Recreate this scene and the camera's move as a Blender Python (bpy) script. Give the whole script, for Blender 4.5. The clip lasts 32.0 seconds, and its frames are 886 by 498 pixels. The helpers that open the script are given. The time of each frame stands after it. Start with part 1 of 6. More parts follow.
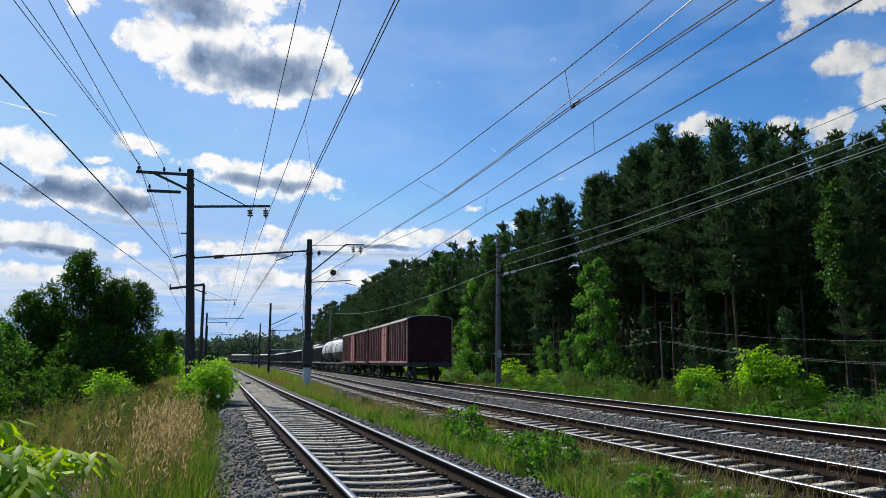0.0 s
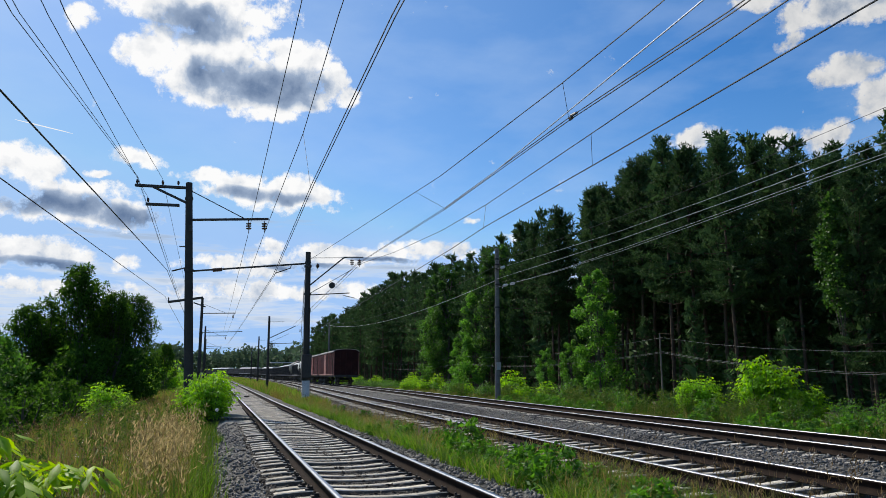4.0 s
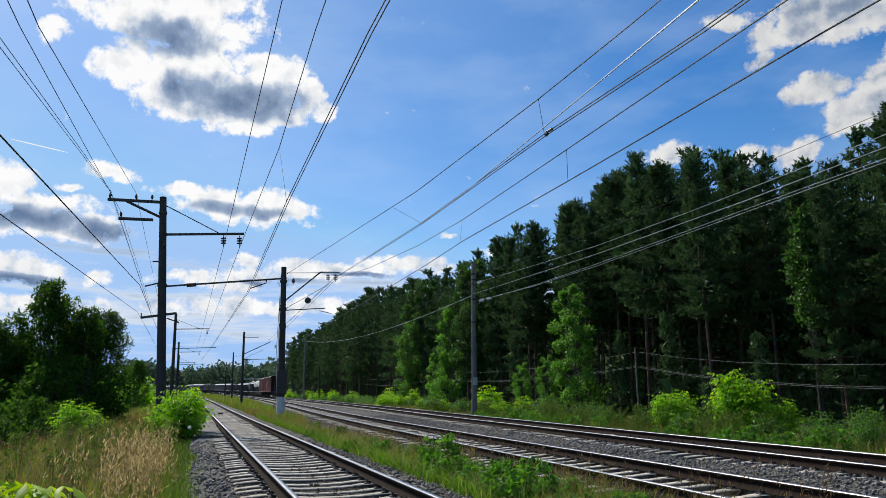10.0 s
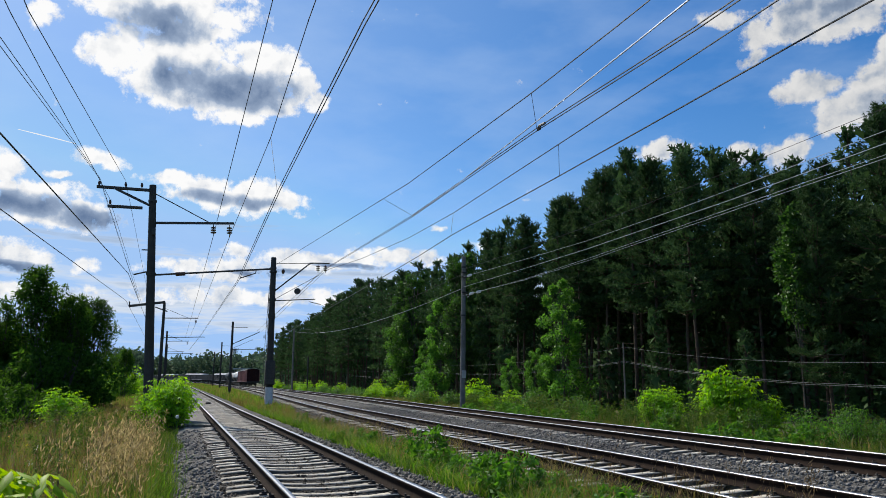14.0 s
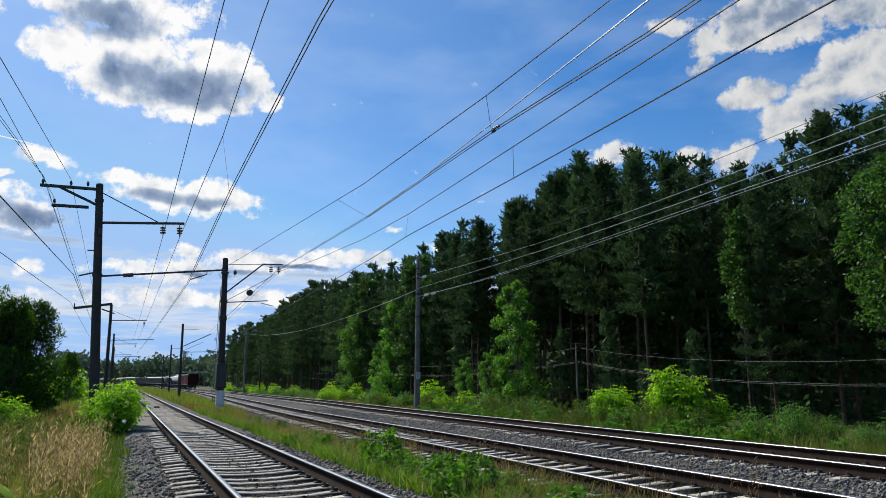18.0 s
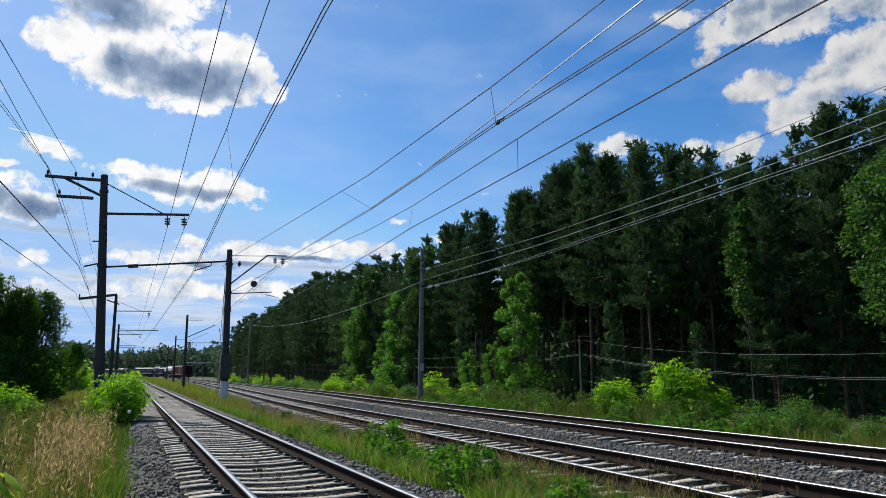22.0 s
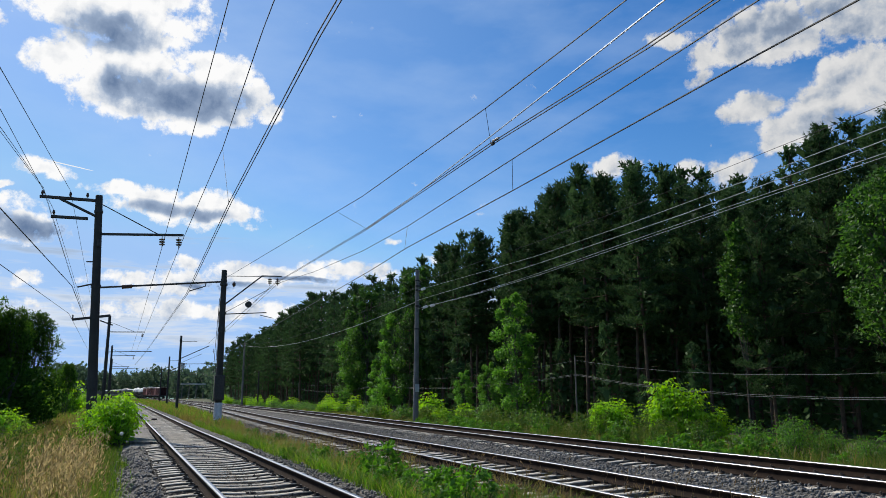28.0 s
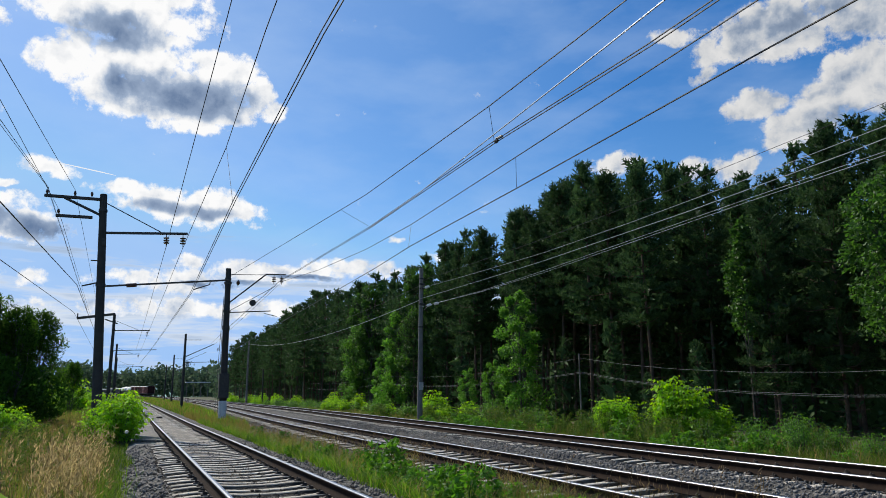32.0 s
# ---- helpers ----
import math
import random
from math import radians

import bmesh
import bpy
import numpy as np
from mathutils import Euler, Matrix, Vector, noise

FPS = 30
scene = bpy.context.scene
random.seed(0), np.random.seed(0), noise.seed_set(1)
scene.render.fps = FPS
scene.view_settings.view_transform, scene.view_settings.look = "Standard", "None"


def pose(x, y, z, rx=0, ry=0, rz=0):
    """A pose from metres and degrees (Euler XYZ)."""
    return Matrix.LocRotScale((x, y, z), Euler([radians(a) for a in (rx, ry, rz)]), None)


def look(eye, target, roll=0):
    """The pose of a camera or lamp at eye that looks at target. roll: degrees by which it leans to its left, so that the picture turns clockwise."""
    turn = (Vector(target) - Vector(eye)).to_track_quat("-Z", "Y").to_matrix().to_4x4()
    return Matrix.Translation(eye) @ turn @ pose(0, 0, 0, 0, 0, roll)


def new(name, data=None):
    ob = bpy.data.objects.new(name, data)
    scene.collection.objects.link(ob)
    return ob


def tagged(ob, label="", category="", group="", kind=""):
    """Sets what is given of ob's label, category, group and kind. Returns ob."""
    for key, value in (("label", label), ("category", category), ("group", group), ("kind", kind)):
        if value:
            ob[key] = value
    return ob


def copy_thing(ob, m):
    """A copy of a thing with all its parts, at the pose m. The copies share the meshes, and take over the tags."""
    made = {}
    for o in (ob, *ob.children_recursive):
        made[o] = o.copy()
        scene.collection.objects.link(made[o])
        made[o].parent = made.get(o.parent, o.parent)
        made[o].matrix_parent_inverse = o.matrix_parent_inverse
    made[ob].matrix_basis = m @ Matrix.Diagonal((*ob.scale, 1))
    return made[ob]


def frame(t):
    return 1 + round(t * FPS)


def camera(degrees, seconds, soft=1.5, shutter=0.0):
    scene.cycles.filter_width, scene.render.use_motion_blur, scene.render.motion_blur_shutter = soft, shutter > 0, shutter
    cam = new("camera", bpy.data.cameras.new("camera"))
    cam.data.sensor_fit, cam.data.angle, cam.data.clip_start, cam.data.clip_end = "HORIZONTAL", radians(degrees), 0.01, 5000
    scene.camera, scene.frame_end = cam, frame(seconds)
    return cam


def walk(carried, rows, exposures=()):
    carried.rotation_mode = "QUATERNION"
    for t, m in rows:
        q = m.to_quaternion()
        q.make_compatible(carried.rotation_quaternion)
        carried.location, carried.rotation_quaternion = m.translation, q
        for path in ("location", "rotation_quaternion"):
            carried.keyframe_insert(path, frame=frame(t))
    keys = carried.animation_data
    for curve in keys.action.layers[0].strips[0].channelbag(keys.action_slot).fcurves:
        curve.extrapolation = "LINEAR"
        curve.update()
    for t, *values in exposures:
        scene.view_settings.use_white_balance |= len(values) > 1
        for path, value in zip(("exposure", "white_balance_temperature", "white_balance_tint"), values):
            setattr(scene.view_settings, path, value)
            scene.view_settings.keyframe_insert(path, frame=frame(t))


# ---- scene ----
EYE = (0.0, 0.0, 1.24)
cam = camera(61.8, 32.0, soft=0.8)
# seconds, then the turn about x, y and z: a phone held by hand on one spot
TURNS = [
    (0, 98.81, -0.00, -16.67), (0.5, 99.07, -0.05, -16.20), (1, 99.24, -0.03, -15.99), (1.5, 99.41, 0.05, -16.12),
    (2, 99.48, 0.05, -16.13), (2.5, 99.61, 0.15, -16.40), (3, 99.65, 0.26, -16.53), (3.5, 99.69, 0.27, -16.61),
    (5.5, 100.05, 0.40, -17.13), (6, 100.16, 0.54, -17.18), (6.5, 100.18, 0.50, -17.33), (7, 100.22, 0.58, -17.67),
    (7.5, 100.23, 0.69, -18.02), (8, 100.29, 0.79, -18.36), (8.5, 100.46, 0.82, -18.58), (9, 100.63, 0.76, -18.62),
    (9.5, 100.77, 0.66, -18.61), (10, 100.89, 0.57, -18.51), (10.5, 100.81, 0.50, -18.52), (11, 100.70, 0.42, -18.65),
    (11.5, 100.59, 0.25, -18.65), (12, 100.59, 0.08, -18.63), (12.5, 100.60, -0.06, -18.78), (13, 100.56, -0.11, -18.87),
    (13.5, 100.46, -0.18, -19.11), (14, 100.33, -0.15, -19.39), (14.5, 100.39, -0.12, -19.69), (16.5, 100.50, 0.06, -20.87),
    (17, 100.55, 0.17, -21.54), (17.5, 100.46, 0.31, -22.39), (18, 100.43, 0.32, -22.86), (18.5, 100.27, 0.34, -23.00),
    (19, 100.08, 0.31, -23.00), (19.5, 100.08, 0.30, -23.15), (20, 100.09, 0.20, -23.18), (20.5, 100.06, 0.12, -22.80),
    (21, 99.89, 0.11, -22.58), (21.5, 99.72, 0.13, -22.50), (22, 99.81, 0.09, -22.59), (22.5, 100.07, 0.13, -22.73),
    (23, 100.15, 0.10, -22.74), (23.5, 100.13, 0.05, -22.65), (24, 100.21, -0.05, -22.59), (24.5, 100.33, -0.06, -22.56),
    (25, 100.38, -0.04, -22.55), (25.5, 100.36, -0.07, -22.68), (27.5, 101.32, 0.15, -22.84), (28, 101.37, 0.21, -22.95),
    (28.5, 101.41, 0.29, -22.85), (29, 101.38, 0.34, -22.75), (29.5, 101.44, 0.40, -22.98), (30, 101.45, 0.37, -22.89),
    (30.5, 101.48, 0.28, -22.81), (31, 101.51, 0.22, -22.50), (31.5, 101.34, 0.25, -22.41), (32, 101.22, 0.27, -22.64)]
walk(cam, [(t, pose(*EYE, rx, ry, rz)) for t, rx, ry, rz in TURNS], exposures=[(0, 0.0), (32, 0.0)])

# ---- light: sun high in front and to the side, blue sky with broken cumulus ----
SUN_AZ, SUN_EL = radians(-22), radians(44)
SUN_DIR = Vector((math.sin(SUN_AZ) * math.cos(SUN_EL), math.cos(SUN_AZ) * math.cos(SUN_EL), math.sin(SUN_EL)))
CLOUDS = [  # azimuth, elevation, half width, half height in degrees
    (-3.1, 28.4, 7.6, 1.9), (-3.1, 26.8, 7.5, 1.67), (-1.6, 23.6, 5.4, 1.6), (-0.7, 25.5, 3.1, 1.72), (-5.9, 22.9, 2.7, 1.43), (-2.4, 21.3, 3.2, 1.64), (2.1, 21.3, 6.5, 1.93),
    (5.0, 23.7, 3.0, 1.52), (7.9, 22.4, 1.4, 1.39), (9.2, 21.3, 1.2, 0.75), (2.2, 19.5, 3.1, 0.65), (-10.6, 24.5, 1.2, 1.0),
    (-6.4, 15.6, 1.7, 0.66), (-9.1, 14.3, 0.8, 0.23), (-13.6, 14.4, 2.4, 1.2), (-9.6, 13.0, 3.3, 0.84), (-9.5, 11.7, 5.6, 1.31), (3.4, 13.9, 5.4, 1.42), (-1.6, 14.7, 2.0, 0.53),
    (-12.6, 8.4, 4.0, 1.1), (-6.7, 8.1, 1.0, 0.71), (3.6, 10.0, 1.2, 0.51), (2.9, 8.4, 4.9, 0.92), (9.5, 9.1, 6.4, 0.86), (15.2, 9.6, 4.8, 0.7),
    (5.0, 6.4, 9.0, 0.75), (-11.0, 6.2, 6.0, 0.7), (22.5, 10.4, 0.9, 0.39), (18.7, 11.9, 0.7, 0.22),
    (48.5, 25.1, 4.5, 2.22), (55.0, 26.2, 5.0, 3.0), (44.2, 24.4, 1.6, 1.12), (43.1, 22.9, 0.9, 0.5), (41.9, 26.0, 2.0, 0.6), (46.9, 20.0, 2.3, 1.21), (49.4, 18.4, 2.7, 1.49),
    (51.2, 20.3, 2.0, 1.44), (54.6, 21.0, 4.0, 2.3), (36.4, 17.0, 2.1, 0.99), (45.2, 16.2, 1.5, 1.01), (41.8, 16.5, 1.2, 0.8)]
SHADED = [  # the thick middles that the sun behind does not pierce
    (-3.0, 25.5, 3.6, 1.4), (2.9, 21.5, 6.4, 1.6), (-1.7, 22.0, 1.8, 1.3), (-11.6, 11.9, 4.4, 0.9), (-6.5, 11.5, 2.9, 0.8), (2.6, 13.5, 3.7, 0.6),
    (50.0, 25.4, 4.6, 1.3), (57.0, 24.0, 4.0, 2.0), (52.0, 18.7, 2.6, 0.8), (6.2, 8.3, 3.0, 0.25), (-11.5, 7.8, 3.0, 0.4), (12.1, 8.9, 3.0, 0.2)]


def nodes_of(tree):
    """Shortcuts for building node trees."""
    tree.nodes.clear()

    def add(kind, **values):
        n = tree.nodes.new(kind)
        for key, value in values.items():
            n.inputs[key].default_value = value
        return n

    def math_(op, a, b=None, c=None, clamp=False):
        n = tree.nodes.new("ShaderNodeMath")
        n.operation, n.use_clamp = op, clamp
        for i, x in enumerate((a, b, c)):
            if x is None:
                continue
            if isinstance(x, (int, float)):
                n.inputs[i].default_value = x
            else:
                tree.links.new(x, n.inputs[i])
        return n.outputs[0]

    def link(a, b):
        tree.links.new(a, b)

    def ramp(src, stops):
        n = tree.nodes.new("ShaderNodeValToRGB")
        el = n.color_ramp.elements
        while len(el) < len(stops):
            el.new(0.5)
        for e, (p, c) in zip(el, stops):
            e.position, e.color = p, (*c, 1.0)
        link(src, n.inputs[0])
        return n.outputs[0]

    def mix(fac, a, b, blend="MIX"):
        n = tree.nodes.new("ShaderNodeMix")
        n.data_type, n.blend_type = "RGBA", blend
        for sock, x in ((n.inputs[0], fac), (n.inputs[6], a), (n.inputs[7], b)):
            if isinstance(x, (int, float)):
                sock.default_value = x
            elif isinstance(x, tuple):
                sock.default_value = (*x, 1.0) if len(x) == 3 else x
            else:
                link(x, sock)
        return n.outputs[2]

    return add, math_, link, ramp, mix


def make_world():
    world = bpy.data.worlds.new("sky")
    scene.world = world
    world.use_nodes = True
    tree = world.node_tree
    add, math_, link, ramp, mix = nodes_of(tree)
    sky = add("ShaderNodeTexSky")
    sky.sky_type, sky.sun_disc = "NISHITA", False
    sky.sun_elevation, sky.sun_rotation = SUN_EL, SUN_AZ
    sky.air_density, sky.dust_density, sky.ozone_density = 1.0, 0.3, 1.6
    coord = add("ShaderNodeTexCoord")
    sep = add("ShaderNodeSeparateXYZ")
    link(coord.outputs["Generated"], sep.inputs[0])
    x, y, z = sep.outputs
    az = math_("MULTIPLY", math_("ARCTAN2", x, y), 57.29578)
    el = math_("MULTIPLY", math_("ARCSINE", z), 57.29578)
    flat = add("ShaderNodeCombineXYZ")
    link(az, flat.inputs[0])
    link(el, flat.inputs[1])
    fine = add("ShaderNodeTexNoise", Scale=0.45, Detail=9.0, Roughness=0.66)
    link(flat.outputs[0], fine.inputs["Vector"])
    swirl = add("ShaderNodeTexNoise", Scale=0.30, Detail=3.0, Roughness=0.5)
    link(flat.outputs[0], swirl.inputs["Vector"])
    push = tree.nodes.new("ShaderNodeVectorMath")
    push.operation = "MULTIPLY_ADD"
    link(swirl.outputs["Color"], push.inputs[0])
    push.inputs[1].default_value = (1.8, 1.5, 0)
    push.inputs[2].default_value = (-0.9, -0.75, 0)
    moved = tree.nodes.new("ShaderNodeVectorMath")
    moved.operation = "ADD"
    link(flat.outputs[0], moved.inputs[0])
    link(push.outputs[0], moved.inputs[1])
    wide = add("ShaderNodeTexNoise", Scale=0.16, Detail=4.0, Roughness=0.55)
    link(flat.outputs[0], wide.inputs["Vector"])
    body = above = None
    for a, e, ra, re in CLOUDS:
        off = tree.nodes.new("ShaderNodeVectorMath")
        off.operation = "SUBTRACT"
        link(moved.outputs[0], off.inputs[0])
        off.inputs[1].default_value = (a, e, 0)
        scl = tree.nodes.new("ShaderNodeVectorMath")
        scl.operation = "MULTIPLY"
        link(off.outputs[0], scl.inputs[0])
        scl.inputs[1].default_value = (1 / ra, 1 / re, 0)
        dist = tree.nodes.new("ShaderNodeVectorMath")
        dist.operation = "DOT_PRODUCT"
        link(scl.outputs[0], dist.inputs[0])
        link(scl.outputs[0], dist.inputs[1])
        one = math_("SUBTRACT", 1.0, dist.outputs["Value"])
        one = math_("MULTIPLY", math_("MAXIMUM", one, -2.0), min(1.0, 0.22 + re * 0.36))
        body = one if body is None else math_("SMOOTH_MAX", body, one, 0.15)
    for a, e, ra, re in SHADED:
        off = tree.nodes.new("ShaderNodeVectorMath")
        off.operation = "SUBTRACT"
        link(moved.outputs[0], off.inputs[0])
        off.inputs[1].default_value = (a, e, 0)
        scl = tree.nodes.new("ShaderNodeVectorMath")
        scl.operation = "MULTIPLY"
        link(off.outputs[0], scl.inputs[0])
        scl.inputs[1].default_value = (1 / ra, 1 / re, 0)
        dist = tree.nodes.new("ShaderNodeVectorMath")
        dist.operation = "DOT_PRODUCT"
        link(scl.outputs[0], dist.inputs[0])
        link(scl.outputs[0], dist.inputs[1])
        one = math_("MAXIMUM", math_("SUBTRACT", 1.0, dist.outputs["Value"]), -0.6)
        above = one if above is None else math_("SMOOTH_MAX", above, one, 0.15)
    # broken cumulus over the rest of the sky, and thin layers above the horizon
    behind = math_("GREATER_THAN", math_("ABSOLUTE", az), 62.0)
    rest = math_("SUBTRACT", math_("MULTIPLY", wide.outputs["Fac"], 3.0), 1.9)
    rest = math_("SUBTRACT", rest, math_("MULTIPLY", math_("SUBTRACT", 1.0, behind), 4.0))
    strat_v = add("ShaderNodeMapping")
    strat_v.inputs["Scale"].default_value = (0.05, 0.42, 1)
    link(flat.outputs[0], strat_v.inputs["Vector"])
    strat = add("ShaderNodeTexNoise", Scale=1.6, Detail=5.0, Roughness=0.6)
    link(strat_v.outputs[0], strat.inputs["Vector"])
    low = math_("SUBTRACT", 1.0, math_("MULTIPLY", math_("ABSOLUTE", math_("SUBTRACT", el, 5.6)), 0.155))
    low = math_("MULTIPLY", math_("SUBTRACT", math_("ADD", math_("MULTIPLY", low, 0.22), strat.outputs["Fac"]), 0.63), 7.0)
    edge = math_("MULTIPLY", math_("SUBTRACT", fine.outputs["Fac"], 0.5), 3.0)
    body = math_("ADD", math_("ADD", math_("SMOOTH_MAX", body, rest, 0.1), edge), 0.10)
    cover = math_("SMOOTH_MAX", math_("MULTIPLY", body, 2.4), math_("MINIMUM", low, 0.80), 0.1)
    cover = math_("MULTIPLY", cover, 1.0, clamp=True)
    # thick middles are grey from below, the rims let the sun through
    # clouds far from the sun scatter less of it this way, and their cores stand out less
    away = math_("MULTIPLY", math_("SUBTRACT", az, 14.0), 1 / 30, clamp=True)
    above = math_("MULTIPLY", above, math_("SUBTRACT", 1.0, math_("MULTIPLY", away, 0.6)))
    mid = add("ShaderNodeTexNoise", Scale=0.55, Detail=5.0, Roughness=0.5)
    link(moved.outputs[0], mid.inputs["Vector"])
    thick = math_("ADD", math_("MULTIPLY", above, 0.62), math_("MULTIPLY", math_("SUBTRACT", mid.outputs["Fac"], 0.5), 1.5))
    thick = math_("ADD", thick, math_("MULTIPLY", math_("MINIMUM", body, 1.0), 0.16))
    thick = math_("ADD", thick, 0.22)
    # small billows are bright on the side towards the sun
    shift = tree.nodes.new("ShaderNodeVectorMath")
    shift.operation = "ADD"
    link(flat.outputs[0], shift.inputs[0])
    shift.inputs[1].default_value = (-0.25, 0.55, 0)
    other = add("ShaderNodeTexNoise", Scale=0.45, Detail=9.0, Roughness=0.66)
    link(shift.outputs[0], other.inputs["Vector"])
    relief = math_("SUBTRACT", fine.outputs["Fac"], other.outputs["Fac"])
    thick = math_("SUBTRACT", thick, math_("MULTIPLY", relief, 0.9))
    # low banks show their grey bases
    thick = math_("ADD", thick, math_("MULTIPLY", math_("SUBTRACT", 1.0, math_("MULTIPLY", math_("SUBTRACT", el, 7.0), 1 / 6), clamp=True), 0.28))
    thick = math_("MULTIPLY", thick, 0.75)
    tone = ramp(thick, [(0.0, (1.08, 1.08, 1.08)), (0.17, (0.92, 0.94, 0.97)), (0.30, (0.66, 0.73, 0.84)), (0.47, (0.37, 0.47, 0.64)), (0.90, (0.15, 0.23, 0.39))])
    veil = ramp(strat.outputs["Fac"], [(0.40, (0.92, 0.95, 0.99)), (0.54, (0.80, 0.86, 0.94)), (0.66, (0.46, 0.57, 0.73))])
    tone = mix(math_("MULTIPLY", body, 4.0, clamp=True), veil, tone)
    gain = tree.nodes.new("ShaderNodeVectorMath")
    gain.operation = "SCALE"
    vivid = add("ShaderNodeHueSaturation", Hue=0.507, Saturation=1.42)
    link(sky.outputs[0], vivid.inputs["Color"])
    link(vivid.outputs[0], gain.inputs[0])
    gain.inputs["Scale"].default_value = 0.125
    calm = tree.nodes.new("ShaderNodeVectorMath")
    calm.operation = "MINIMUM"
    link(gain.outputs[0], calm.inputs[0])
    calm.inputs[1].default_value = (0.34, 0.55, 0.92)
    white = tree.nodes.new("ShaderNodeVectorMath")
    white.operation = "SCALE"
    link(tone, white.inputs[0])
    link(math_("SUBTRACT", 0.90, math_("MULTIPLY", away, 0.22)), white.inputs["Scale"])
    haze_v = add("ShaderNodeMapping")
    haze_v.inputs["Scale"].default_value = (0.06, 0.16, 1)
    haze_v.inputs["Rotation"].default_value = (0, 0, 0.5)
    link(flat.outputs[0], haze_v.inputs["Vector"])
    cirrus = add("ShaderNodeTexNoise", Scale=1.0, Detail=6.0, Roughness=0.55)
    link(haze_v.outputs[0], cirrus.inputs["Vector"])
    wisp = math_("MULTIPLY", math_("SUBTRACT", cirrus.outputs["Fac"], 0.42), 0.9, clamp=True)
    clear = mix(wisp, calm.outputs[0], (0.62, 0.76, 0.95))
    glare = tree.nodes.new("ShaderNodeVectorMath")
    glare.operation = "DOT_PRODUCT"
    link(coord.outputs["Generated"], glare.inputs[0])
    glare.inputs[1].default_value = SUN_DIR
    haze = math_("MULTIPLY", math_("SUBTRACT", glare.outputs["Value"], 0.62), 0.9, clamp=True)
    clear = mix(haze, clear, (0.45, 0.67, 0.94))
    both = mix(cover, clear, white.outputs[0])
    bg = add("ShaderNodeBackground", Strength=1.0)
    link(both, bg.inputs["Color"])
    out = add("ShaderNodeOutputWorld")
    link(bg.outputs[0], out.inputs[0])


make_world()
sun = new("sun", bpy.data.lights.new("sun", "SUN"))
sun.data.energy, sun.data.angle, sun.data.color = 5.0, radians(0.53), (1.0, 0.94, 0.82)
sun.matrix_world = look(SUN_DIR * 80, (0, 0, 0))


# ---- materials ----
def surface(name, low, high, scale=4.0, rough=0.8, metal=0.0, bump=0.2, bump_scale=None, stain=None, vary=0.0, spec=0.4):
    """A surface that wanders between two colours at two scales, with fine relief; stain is a third, patchy colour."""
    m = bpy.data.materials.new(name)
    m.use_nodes = True
    add, math_, link, ramp, mix = nodes_of(m.node_tree)
    coord = add("ShaderNodeTexCoord")
    big = add("ShaderNodeTexNoise", Scale=scale, Detail=5.0, Roughness=0.6)
    fine = add("ShaderNodeTexNoise", Scale=bump_scale or scale * 9, Detail=4.0, Roughness=0.65)
    for n in (big, fine):
        link(coord.outputs["Object"], n.inputs["Vector"])
    f = math_("ADD", math_("MULTIPLY", big.outputs["Fac"], 0.6), math_("MULTIPLY", fine.outputs["Fac"], 0.4))
    col = ramp(f, [(0.32, low), (0.68, high)])
    if stain:
        patch = add("ShaderNodeTexNoise", Scale=scale * 0.37, Detail=6.0, Roughness=0.7)
        link(coord.outputs["Object"], patch.inputs["Vector"])
        col = mix(math_("MULTIPLY", math_("SUBTRACT", patch.outputs["Fac"], 0.5), 5.0, clamp=True), col, stain)
    if vary:
        info = add("ShaderNodeObjectInfo")
        v = math_("ADD", math_("MULTIPLY", info.outputs["Random"], 2 * vary), 1 - vary)
        hsv = add("ShaderNodeHueSaturation")
        link(v, hsv.inputs["Value"])
        link(col, hsv.inputs["Color"])
        col = hsv.outputs[0]
    b = add("ShaderNodeBsdfPrincipled", Roughness=rough, Metallic=metal)
    b.inputs["Specular IOR Level"].default_value = spec
    link(col, b.inputs["Base Color"])
    r = math_("ADD", math_("MULTIPLY", fine.outputs["Fac"], 0.25), rough - 0.12, clamp=True)
    link(r, b.inputs["Roughness"])
    if bump:
        bp = add("ShaderNodeBump", Strength=bump, Distance=0.02)
        link(fine.outputs["Fac"], bp.inputs["Height"])
        link(bp.outputs[0], b.inputs["Normal"])
    out = add("ShaderNodeOutputMaterial")
    link(b.outputs[0], out.inputs[0])
    return m


